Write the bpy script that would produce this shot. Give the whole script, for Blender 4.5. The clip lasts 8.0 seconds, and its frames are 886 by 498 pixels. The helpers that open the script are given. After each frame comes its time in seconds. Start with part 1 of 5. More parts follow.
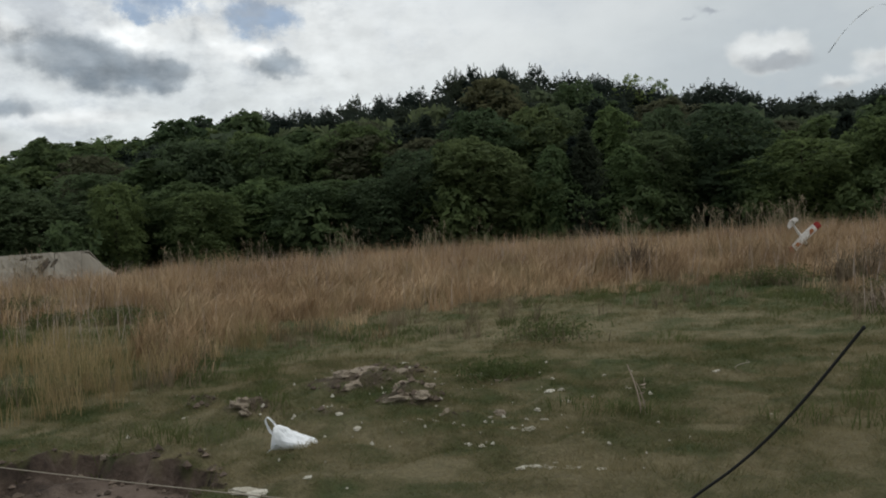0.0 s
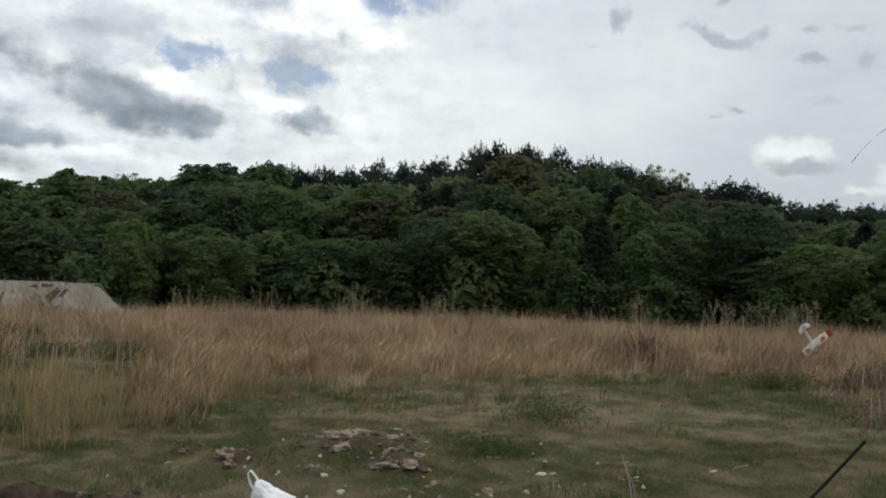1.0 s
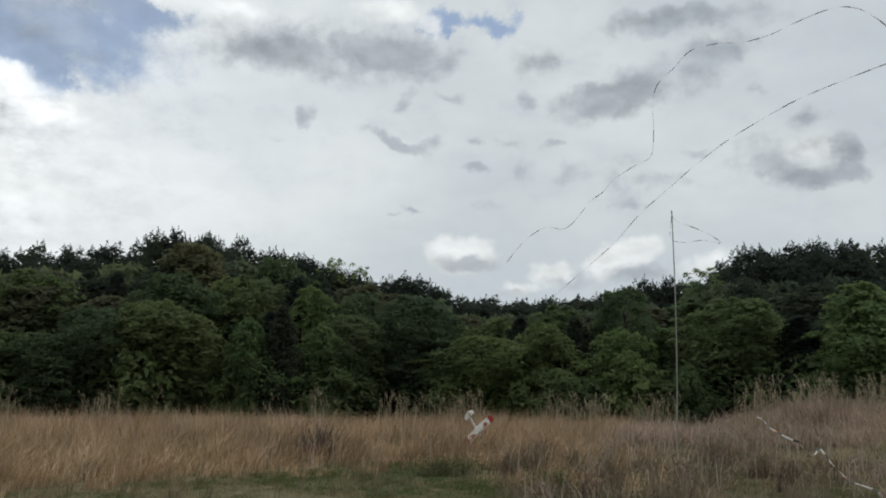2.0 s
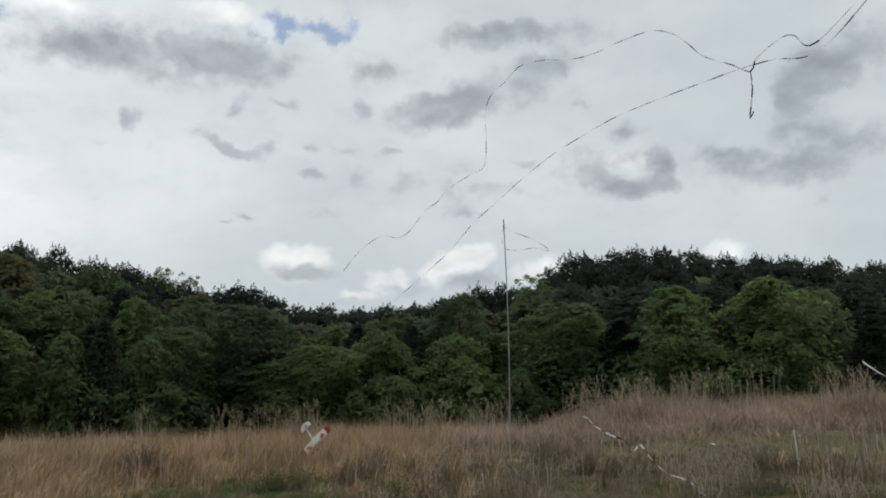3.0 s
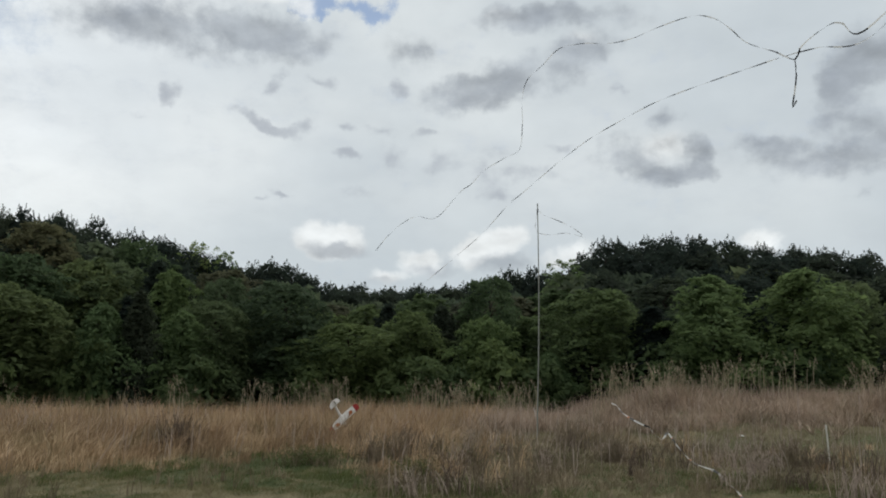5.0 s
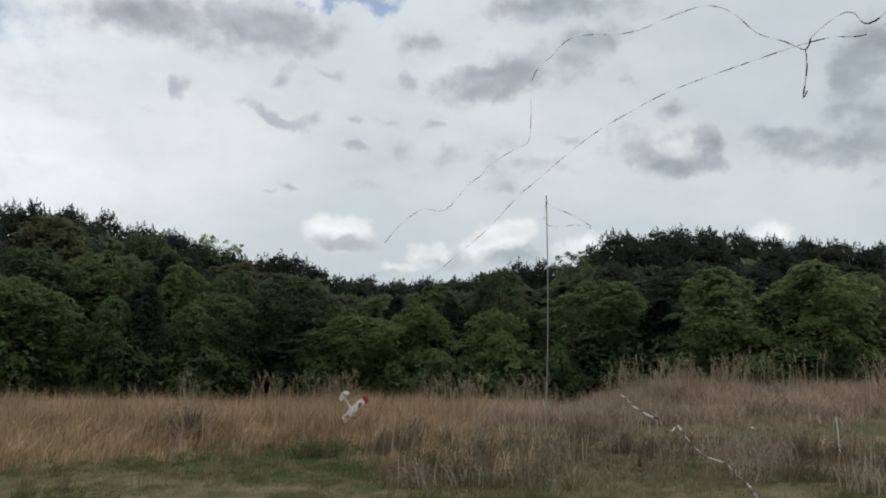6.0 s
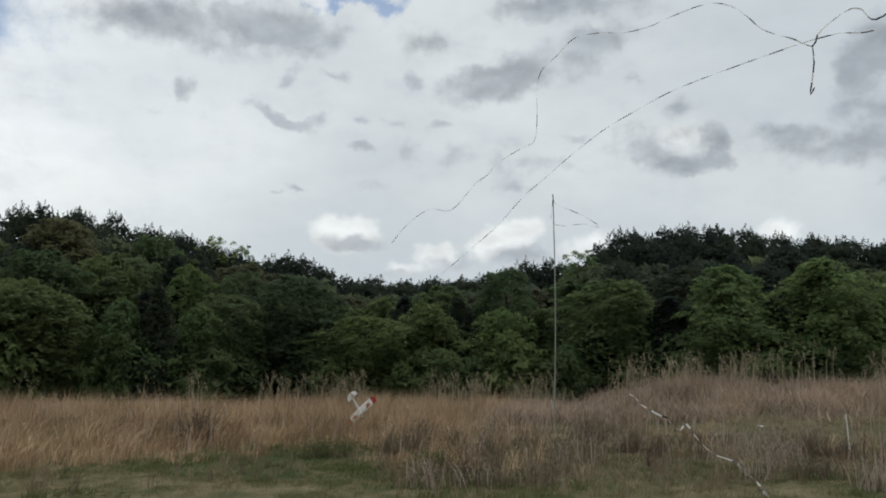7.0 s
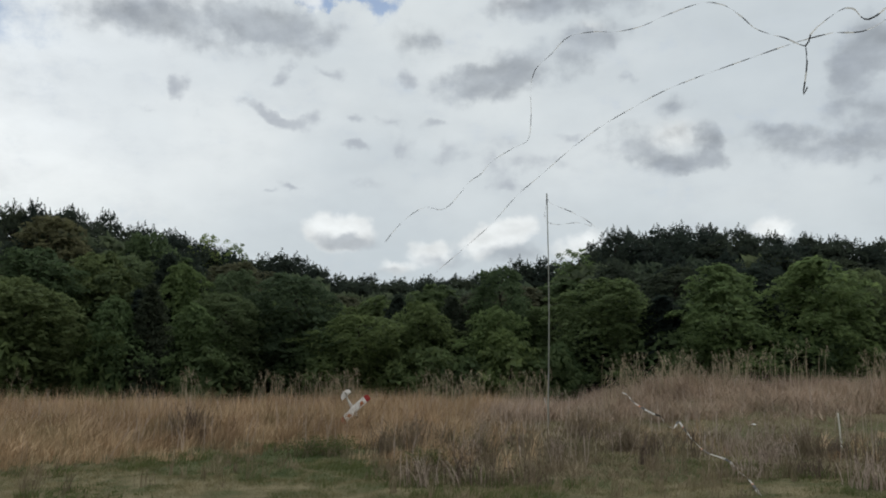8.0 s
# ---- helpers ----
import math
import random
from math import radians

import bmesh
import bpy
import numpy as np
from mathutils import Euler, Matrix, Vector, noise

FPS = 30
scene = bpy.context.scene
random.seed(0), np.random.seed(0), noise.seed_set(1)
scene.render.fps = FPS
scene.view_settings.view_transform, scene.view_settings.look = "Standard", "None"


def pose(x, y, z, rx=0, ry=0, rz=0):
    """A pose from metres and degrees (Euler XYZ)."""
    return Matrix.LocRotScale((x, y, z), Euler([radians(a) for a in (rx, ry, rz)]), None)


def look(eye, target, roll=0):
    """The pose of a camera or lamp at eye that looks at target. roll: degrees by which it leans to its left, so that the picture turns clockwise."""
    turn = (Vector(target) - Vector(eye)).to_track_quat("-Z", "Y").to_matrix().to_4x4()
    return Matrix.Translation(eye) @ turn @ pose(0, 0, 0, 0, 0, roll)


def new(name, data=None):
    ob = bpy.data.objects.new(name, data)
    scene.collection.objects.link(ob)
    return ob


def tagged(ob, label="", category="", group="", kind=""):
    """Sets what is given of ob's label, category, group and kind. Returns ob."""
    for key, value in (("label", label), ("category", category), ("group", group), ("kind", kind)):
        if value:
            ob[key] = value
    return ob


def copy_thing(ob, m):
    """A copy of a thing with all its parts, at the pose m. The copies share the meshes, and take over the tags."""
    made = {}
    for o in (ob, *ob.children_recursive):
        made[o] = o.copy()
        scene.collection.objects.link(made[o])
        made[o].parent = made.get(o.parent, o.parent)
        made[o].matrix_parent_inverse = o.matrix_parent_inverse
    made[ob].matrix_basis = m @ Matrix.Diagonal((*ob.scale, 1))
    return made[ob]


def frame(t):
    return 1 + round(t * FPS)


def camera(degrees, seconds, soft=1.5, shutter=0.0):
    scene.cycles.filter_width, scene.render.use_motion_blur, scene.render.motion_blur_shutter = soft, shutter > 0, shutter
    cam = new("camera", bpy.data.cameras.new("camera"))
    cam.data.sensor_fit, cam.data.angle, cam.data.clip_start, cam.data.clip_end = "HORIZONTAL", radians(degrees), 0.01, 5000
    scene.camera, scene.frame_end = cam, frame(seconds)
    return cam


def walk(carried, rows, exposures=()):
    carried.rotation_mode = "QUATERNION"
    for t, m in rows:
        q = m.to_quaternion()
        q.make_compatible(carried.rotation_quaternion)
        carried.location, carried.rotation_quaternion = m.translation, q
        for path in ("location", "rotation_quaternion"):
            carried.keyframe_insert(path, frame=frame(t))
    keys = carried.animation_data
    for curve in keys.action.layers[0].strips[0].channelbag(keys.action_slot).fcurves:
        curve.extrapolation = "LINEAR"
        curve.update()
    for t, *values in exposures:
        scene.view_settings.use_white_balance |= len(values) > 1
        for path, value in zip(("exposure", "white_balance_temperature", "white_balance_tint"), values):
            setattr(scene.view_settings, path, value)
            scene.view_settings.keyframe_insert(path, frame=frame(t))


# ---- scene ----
# ---------------------------------------------------------------- camera
cam = camera(56.05, 8.0, soft=1.85)
walk(cam, [
    (0, pose(-0.067, -0.190, 1.545, 88.265, 3.786, 28.655)),
    (0.2, pose(-0.082, -0.212, 1.522, 89.560, 0.444, 31.312)),
    (0.5, pose(-0.060, -0.222, 1.513, 91.252, -1.862, 32.541)),
    (0.8, pose(-0.055, -0.185, 1.512, 92.057, -2.132, 32.238)),
    (1, pose(-0.042, -0.150, 1.538, 93.030, -2.063, 29.438)),
    (1.2, pose(-0.030, -0.147, 1.535, 94.660, -2.008, 24.625)),
    (1.5, pose(-0.015, -0.120, 1.545, 96.935, -1.901, 18.524)),
    (1.8, pose(0.000, -0.080, 1.558, 99.350, -1.000, 11.300)),
    (2, pose(0.000, -0.055, 1.566, 99.800, -0.573, 7.918)),
    (2.2, pose(0.000, -0.035, 1.575, 100.400, 0.050, 3.860)),
    (3.3, pose(0.000, 0.000, 1.600, 100.009, 1.868, -3.398)),
    (3.5, pose(0.000, 0.000, 1.600, 99.690, 2.113, -3.366)),
    (4, pose(0.000, 0.000, 1.600, 99.660, 1.611, -3.198)),
    (4.5, pose(0.000, 0.000, 1.600, 99.601, 0.632, -2.186)),
    (5, pose(0.000, 0.000, 1.600, 98.999, -0.367, -1.147)),
    (6.5, pose(0.000, 0.000, 1.600, 98.447, -0.118, -0.234)),
    (7, pose(0.000, 0.000, 1.600, 98.456, 0.000, 0.000)),
    (7.5, pose(0.000, 0.000, 1.600, 98.520, -0.081, -0.066)),
    (8, pose(0.000, 0.000, 1.600, 98.352, -0.011, -0.429)),
], exposures=((0, -0.21), (0.2, -0.02), (0.5, -0.05), (1, -0.03), (1.8, -0.08), (2.2, -0.07), (3.3, -0.02), (8.0, -0.01)))

# ---------------------------------------------------------------- sky and sun
SUN_AZ, SUN_EL = 62.0, 58.0        # degrees right of straight ahead, degrees up

world = bpy.data.worlds.new("sky")
scene.world = world
world.use_nodes = True
wn = world.node_tree
wn.nodes.clear()


def wnode(kind, **kw):
    n = wn.nodes.new(kind)
    for k, v in kw.items():
        if k == "operation":
            n.operation = v
        elif k == "blend_type":
            n.blend_type = v
    return n


def wmath(op, a, b=None, c=None):
    n = wnode("ShaderNodeMath", operation=op)
    for i, v in enumerate((a, b, c)):
        if v is None:
            continue
        if isinstance(v, (int, float)):
            n.inputs[i].default_value = v
        else:
            wn.links.new(v, n.inputs[i])
    return n.outputs[0]


def wsmooth(v, lo, hi):
    n = wn.nodes.new("ShaderNodeMapRange")
    n.interpolation_type = "SMOOTHSTEP"
    wn.links.new(v, n.inputs["Value"])
    n.inputs["From Min"].default_value, n.inputs["From Max"].default_value = lo, hi
    return n.outputs["Result"]


def wnoise(vec, scale, detail, rough=0.55, colour=False):
    n = wn.nodes.new("ShaderNodeTexNoise")
    wn.links.new(vec, n.inputs["Vector"])
    n.inputs["Scale"].default_value, n.inputs["Detail"].default_value, n.inputs["Roughness"].default_value = scale, detail, rough
    return n.outputs["Color" if colour else "Fac"]


def wmix(fac, a, b):
    n = wn.nodes.new("ShaderNodeMix")
    n.data_type = "RGBA"
    for slot, v in ((n.inputs[0], fac), (n.inputs[6], a), (n.inputs[7], b)):
        if isinstance(v, tuple):
            slot.default_value = (*v, 1)
        elif isinstance(v, (int, float)):
            slot.default_value = v
        else:
            wn.links.new(v, slot)
    return n.outputs[2]


tc = wn.nodes.new("ShaderNodeTexCoord")
sep = wn.nodes.new("ShaderNodeSeparateXYZ")
wn.links.new(tc.outputs["Generated"], sep.inputs[0])
az_deg = wmath("MULTIPLY", wmath("ARCTAN2", sep.outputs[0], sep.outputs[1]), 57.29578)
el_deg = wmath("MULTIPLY", wmath("ARCSINE", sep.outputs[2]), 57.29578)
flat = wn.nodes.new("ShaderNodeCombineXYZ")
wn.links.new(az_deg, flat.inputs[0])
wn.links.new(wmath("MULTIPLY", el_deg, 1.0), flat.inputs[1])
# ragged cloud edges: bend the sky's plan by turbulence before the clouds are laid on it
bend = wn.nodes.new("ShaderNodeVectorMath")
bend.operation = "MULTIPLY_ADD"
wn.links.new(wnoise(flat.outputs[0], 0.30, 9.0, 0.68, True), bend.inputs[0])
bend.inputs[1].default_value = (6.0, 4.4, 0.0)
bend.inputs[2].default_value = (-3.0, -2.2, 0.0)
bent = wn.nodes.new("ShaderNodeVectorMath")
bent.operation = "ADD"
wn.links.new(flat.outputs[0], bent.inputs[0])
wn.links.new(bend.outputs[0], bent.inputs[1])
# heaps have rounder, calmer edges
curl = wn.nodes.new("ShaderNodeVectorMath")
curl.operation = "MULTIPLY_ADD"
wn.links.new(wnoise(flat.outputs[0], 0.65, 4.0, 0.5, True), curl.inputs[0])
curl.inputs[1].default_value = (2.2, 1.6, 0.0)
curl.inputs[2].default_value = (-1.1, -0.8, 0.0)
curled = wn.nodes.new("ShaderNodeVectorMath")
curled.operation = "ADD"
wn.links.new(flat.outputs[0], curled.inputs[0])
wn.links.new(curl.outputs[0], curled.inputs[1])
stretch = wn.nodes.new("ShaderNodeVectorMath")
stretch.operation = "MULTIPLY"
stretch.inputs[1].default_value = (0.6, 1.0, 1.0)
wn.links.new(flat.outputs[0], stretch.inputs[0])


def puffs(rows, plan=None):
    """The sum of soft ellipses: degrees right, degrees up, half width, half height, weight, tilt."""
    total = None
    for a, e, w, h, k, tilt in rows:
        m = wn.nodes.new("ShaderNodeMapping")
        m.vector_type = "TEXTURE"
        m.inputs["Location"].default_value = (a, e, 0)
        m.inputs["Rotation"].default_value = (0, 0, radians(tilt))
        m.inputs["Scale"].default_value = (w, h, 1)
        g = wn.nodes.new("ShaderNodeTexGradient")
        g.gradient_type = "SPHERICAL"
        wn.links.new((plan or bent).outputs[0], m.inputs["Vector"])
        wn.links.new(m.outputs[0], g.inputs["Vector"])
        total = wmath("MULTIPLY", g.outputs["Fac"], k) if total is None else wmath("MULTIPLY_ADD", g.outputs["Fac"], k, total)
    return total


fine = wnoise(stretch.outputs[0], 0.35, 10.0, 0.64)
lift = wn.nodes.new("ShaderNodeVectorMath")
lift.operation = "ADD"
lift.inputs[1].default_value = (0.30, 0.75, 0.0)
wn.links.new(stretch.outputs[0], lift.inputs[0])
# light from above: where the cloud thins out upwards it is bright, underneath it is dull
relief = wmath("SUBTRACT", wnoise(stretch.outputs[0], 0.26, 5.0, 0.52), wnoise(lift.outputs[0], 0.26, 5.0, 0.52))
broad = wnoise(stretch.outputs[0], 0.075, 4.0, 0.5)

blue_rows = [(-45.7, 15.0, 3.3, 1.0, 0.9, -15), (-48.2, 14.2, 1.9, 0.9, 0.9, 0), (-40.1, 14.1, 3.6, 1.5, 0.9, -10), (-43.1, 16.8, 2.9, 0.9, 0.5, 0), (-35.6, 16.4, 3.8, 2.0, 0.35, 0), (-48.5, 15.2, 3.8, 1.4, 0.6, -20),
    (-34.8, 19.1, 2.4, 1.5, 0.9, 0), (-34.8, 22.3, 11.0, 3.8, 1.4, -6), (-29.1, 24.1, 5.2, 1.4, 1.2, -10), (-34.9, 19.3, 2.9, 1.5, 0.6, -30), (-8.2, 25.3, 1.8, 1.4, 1.3, 0), (-4.3, 24.5, 2.4, 2.0, 0.55, 0),
    (-39.1, 14.5, 3.3, 1.2, 0.5, 0), (-5.1, 24.9, 4.3, 0.8, 0.75, 0), (-8.7, 24.3, 1.0, 0.9, 0.8, 0), (-41.2, 20.4, 7.6, 3.5, 1.1, 0)]
left_dark = [(-50.3, 11.3, 6.7, 2.2, 1.3, -8), (-52.4, 12.5, 3.3, 1.5, 0.7, -25), (-46.2, 10.7, 3.3, 1.1, 0.9, 0), (-59.5, 9.5, 5.2, 1.9, 1.2, -4), (-62.6, 9.8, 2.9, 2.0, 1, 0), (-57.3, 8.6, 5.7, 0.8, 0.8, 0),
    (-59.1, 7.1, 5.2, 0.8, 0.55, 0), (-39.1, 11.3, 2.6, 1.0, 0.6, -8), (-44.7, 13.1, 1.1, 2.0, 0.5, 20), (-57.5, 13.5, 4.3, 1.6, 0.5, -20), (-60.1, 14.5, 5.2, 1.2, 0.5, 0), (-38.1, 17.0, 3.8, 1.3, 0.4, 0),
    (-39.1, 11.2, 3.3, 1.1, 0.5, 0), (-41.6, 15.7, 2.4, 1.0, 0.35, 0)]
high_grey = [(-17.6, 22.9, 12.8, 3.0, 0.66, 0), (-20.3, 22.3, 7.0, 1.6, 0.45, -4), (-11.4, 22.8, 5.2, 1.9, 1, -4), (3.3, 19.5, 5.0, 1.8, 1.2, 4), (5.7, 20.9, 2.9, 1.7, 0.95, 20), (9.3, 21.2, 3.6, 2.2, 0.95, 10),
    (11.8, 22.4, 2.9, 1.4, 0.6, 0), (-1.4, 22.3, 2.9, 1.9, 0.6, -14), (7.4, 24.5, 5.2, 1.3, 1.3, 0), (13.6, 24.2, 3.8, 1.1, 0.6, 0), (13.5, 15.5, 2.9, 1.7, 0.55, 0), (17.1, 13.7, 3.3, 0.9, 0.95, 0),
    (18.8, 14.7, 1.2, 2.2, 0.8, 0), (14.8, 14.3, 2.4, 1.2, 0.5, -10), (16.6, 17.5, 1.7, 0.8, 0.75, 12), (16.3, 15.5, 4.8, 2.3, 0.28, 0)]
right_grey = [(23.0, 15.2, 2.7, 1.0, 0.75, -8), (24.7, 14.0, 5.7, 1.8, 0.65, -6), (28.0, 16.3, 3.3, 1.4, 0.85, 0), (29.0, 19.6, 3.4, 2.7, 1, 30), (27.3, 18.2, 2.2, 1.3, 0.95, 10), (28.9, 14.1, 3.3, 2.0, 0.6, 0),
    (28.1, 11.6, 1.4, 0.7, 0.5, 0), (31.9, 20.4, 3.3, 2.5, 0.7, 30), (30.9, 15.2, 3.8, 1.7, 0.6, 0)]
wisps_a = [(-18.0, 18.6, 1.0, 1.3, 0.95, -25), (-12.2, 17.3, 2.0, 0.7, 1, -25), (-10.5, 16.5, 1.7, 0.6, 1, -8), (-8.7, 17.1, 1.3, 0.8, 1, 20), (-10.9, 19.4, 1.0, 0.7, 0.7, 15), (-10.8, 20.5, 0.9, 0.9, 0.6, 0),
    (-7.7, 20.0, 1.6, 0.6, 0.8, -10), (-5.8, 17.1, 1.0, 0.6, 0.95, 0), (-5.8, 15.3, 1.7, 0.5, 0.95, 0), (-2.1, 19.9, 1.0, 0.8, 0.75, -20), (-2.3, 15.3, 1.8, 2.2, 0.5, 10), (-0.3, 16.9, 1.3, 0.4, 0.65, 0),
    (-3.4, 17.1, 1.6, 0.5, 0.5, 0), (-4.9, 12.9, 1.9, 0.6, 0.42, 0)]
wisps_b = [(0.7, 15.0, 2.0, 1.2, 0.55, 0), (3.9, 13.9, 2.9, 1.9, 0.5, 0), (5.2, 12.6, 1.9, 0.7, 0.5, 0), (7.6, 14.2, 2.9, 1.0, 0.5, -6), (-9.9, 12.3, 0.8, 0.3, 0.6, 0), (-11.4, 12.0, 0.7, 0.2, 0.5, 0),
    (13.3, 19.4, 0.9, 0.7, 0.55, 0), (9.3, 15.8, 1.3, 0.5, 0.55, 0), (5.3, 15.7, 1.9, 0.6, 0.35, 0), (-19.8, 17.1, 0.7, 0.4, 0.45, 0), (-16.5, 17.1, 0.6, 0.9, 0.35, 0), (-10.5, 12.4, 1.1, 0.4, 0.5, 0)]
heap_dark = [(-6.3, 8.7, 2.9, 0.8, 1.25, -3), (5.2, 8.1, 3.1, 1.0, 1, 0), (0.1, 7.5, 2.4, 0.7, 0.8, 0), (-3.2, 6.9, 1.9, 0.5, 0.5, 0)]
heap_rows = [(-6.7, 9.4, 3.2, 1.7, 1.9, -3), (4.6, 9.4, 2.9, 1.4, 1.8, 8), (2.8, 8.5, 1.7, 1.3, 1.1, 0), (-0.5, 8.0, 2.2, 1.3, 1.4, 0), (-2.9, 7.1, 1.6, 0.7, 1, 0), (10.0, 8.6, 2.9, 1.2, 1, 15),
    (22.3, 9.1, 1.7, 1.1, 1.3, 0), (16.4, 15.7, 3.0, 1.6, 0.95, 0), (5.4, 24.6, 2.4, 0.8, 0.8, 0), (11.0, 23.1, 1.9, 1.0, 0.5, 0)]
left_heaps = [(-54.9, 13.0, 2.9, 1.3, 1.1, -30), (-48.2, 13.1, 3.3, 1.1, 1.1, -15), (-41.4, 12.2, 2.9, 1.1, 1.1, 0), (-43.7, 13.3, 1.4, 1.5, 0.8, 30), (-52.6, 8.2, 7.6, 1.0, 0.9, 0), (-58.7, 6.3, 5.7, 0.9, 0.9, 0),
    (-36.5, 17.6, 6.2, 2.2, 1.3, -8), (-38.0, 19.0, 2.9, 1.2, 1, 0), (-41.6, 17.5, 3.8, 1.2, 0.7, 0), (-12.1, 25.7, 4.3, 1.3, 1, 0), (-9.0, 24.7, 1.2, 1.1, 1, 0), (-22.9, 24.9, 4.3, 1.5, 0.8, 0),
    (-60.3, 11.8, 4.3, 1.3, 0.9, -20)]

rag = wmath("ADD", wmath("MULTIPLY_ADD", fine, 2.0, -1.0), wmath("MULTIPLY_ADD", wnoise(flat.outputs[0], 0.9, 6.0, 0.6), 0.8, -0.4))
blue = wsmooth(wmath("ADD", puffs(blue_rows), wmath("MULTIPLY", rag, 0.6)), 0.05, 0.95)
lump = wmath("MULTIPLY_ADD", wnoise(flat.outputs[0], 0.55, 6.0, 0.55), 2.0, -1.0)


def cloud(rows, rough, core, halo, share):
    """A firm core inside a soft halo."""
    near = puffs(rows, curled)
    body = wmath("MULTIPLY_ADD", wmath("MULTIPLY_ADD", lump, rough, wmath("MULTIPLY", rag, 0.25)), wsmooth(near, 0.0, 0.30), near)
    return wmath("ADD", wmath("MULTIPLY", wsmooth(body, *core), share), wmath("MULTIPLY", wsmooth(body, *halo), 1 - share))


dark = cloud(left_dark, 0.60, (0.02, 0.70), (0.0, 1.0), 0.5)
grey = cloud(high_grey + right_grey, 0.60, (0.04, 0.78), (0.0, 1.1), 0.55)
wisp = cloud(wisps_a + wisps_b, 0.60, (0.06, 0.70), (0.0, 1.0), 0.6)
heap = cloud(heap_rows + left_heaps, 0.22, (0.18, 0.75), (0.0, 1.0), 0.5)
under = wsmooth(wmath("ADD", puffs(heap_dark, curled), wmath("MULTIPLY", lump, 0.20)), 0.0, 0.85)

air = wn.nodes.new("ShaderNodeTexSky")
air.sky_type = "NISHITA"
air.sun_disc = False
air.sun_elevation = radians(SUN_EL)
air.sun_rotation = radians(SUN_AZ)
clear = wn.nodes.new("ShaderNodeVectorMath")
clear.operation = "SCALE"
clear.inputs["Scale"].default_value = 0.13
wn.links.new(air.outputs[0], clear.inputs[0])

veil = wmix(wsmooth(broad, 0.34, 0.66), (0.81, 0.86, 0.89), (1.0, 1.03, 1.025))
veil = wmix(wsmooth(az_deg, -36.0, 0.0), veil, wmix(wsmooth(broad, 0.34, 0.66), (0.570, 0.630, 0.670), (0.715, 0.765, 0.785)))
veil = wmix(wmath("MULTIPLY", wsmooth(el_deg, 15.0, 6.0), 0.8), veil, wmix(wsmooth(az_deg, -36.0, -12.0), (0.78, 0.84, 0.86), (0.555, 0.62, 0.66)))
veil = wmix(wmath("MULTIPLY", wsmooth(fine, 0.44, 0.72), 0.20), veil, (0.50, 0.54, 0.59))
col = wmix(wmath("MULTIPLY", blue, 0.78), veil, clear.outputs[0])
mottle = wmath("MULTIPLY", wsmooth(az_deg, -24.0, -40.0), wsmooth(wnoise(stretch.outputs[0], 0.27, 9.0, 0.62), 0.46, 0.64))
col = wmix(wmath("MULTIPLY", mottle, 0.55), col, (0.46, 0.505, 0.56))
col = wmix(wmath("MULTIPLY", heap, 0.80), col, wmix(wsmooth(az_deg, -12.0, -30.0), (0.87, 0.90, 0.90), (1.03, 1.06, 1.06)))
col = wmix(wmath("MULTIPLY", dark, wmath("MULTIPLY_ADD", fine, 0.9, 0.38)), col, (0.270, 0.325, 0.380))
col = wmix(wmath("MULTIPLY", grey, wmath("MULTIPLY_ADD", fine, 0.9, 0.30)), col, (0.325, 0.362, 0.410))
col = wmix(wmath("MULTIPLY", wisp, wmath("MULTIPLY_ADD", fine, 0.9, 0.22)), col, (0.375, 0.41, 0.465))
col = wmix(wmath("MULTIPLY", under, 0.72), col, (0.36, 0.40, 0.445))
billow = wmath("MULTIPLY_ADD", wsmooth(az_deg, -22.0, -38.0), 0.75, 0.12)
body = wmath("MULTIPLY_ADD", wmath("ADD", wmath("ADD", dark, grey), heap), 0.75, billow)
shade = wmath("MULTIPLY_ADD", wmath("MULTIPLY", relief, body), 1.25, 1.0)
tone = wn.nodes.new("ShaderNodeVectorMath")
tone.operation = "SCALE"
wn.links.new(col, tone.inputs[0])
wn.links.new(shade, tone.inputs["Scale"])
col = tone.outputs[0]
# below the horizon: the field's own dull colour
col = wmix(wsmooth(el_deg, 0.0, -2.0), col, (0.08, 0.075, 0.05))
back = wn.nodes.new("ShaderNodeBackground")
out = wn.nodes.new("ShaderNodeOutputWorld")
wn.links.new(col, back.inputs["Color"])
back.inputs["Strength"].default_value = 1.0
wn.links.new(back.outputs[0], out.inputs[0])

sun = new("sun", bpy.data.lights.new("sun", "SUN"))
sun.data.energy, sun.data.angle, sun.data.color = 1.1, radians(20), (1.0, 0.96, 0.9)
sd = Vector((math.sin(radians(SUN_AZ)) * math.cos(radians(SUN_EL)), math.cos(radians(SUN_AZ)) * math.cos(radians(SUN_EL)), math.sin(radians(SUN_EL))))
sun.matrix_world = look(sd * 200, (0, 0, 0))

# ---------------------------------------------------------------- materials


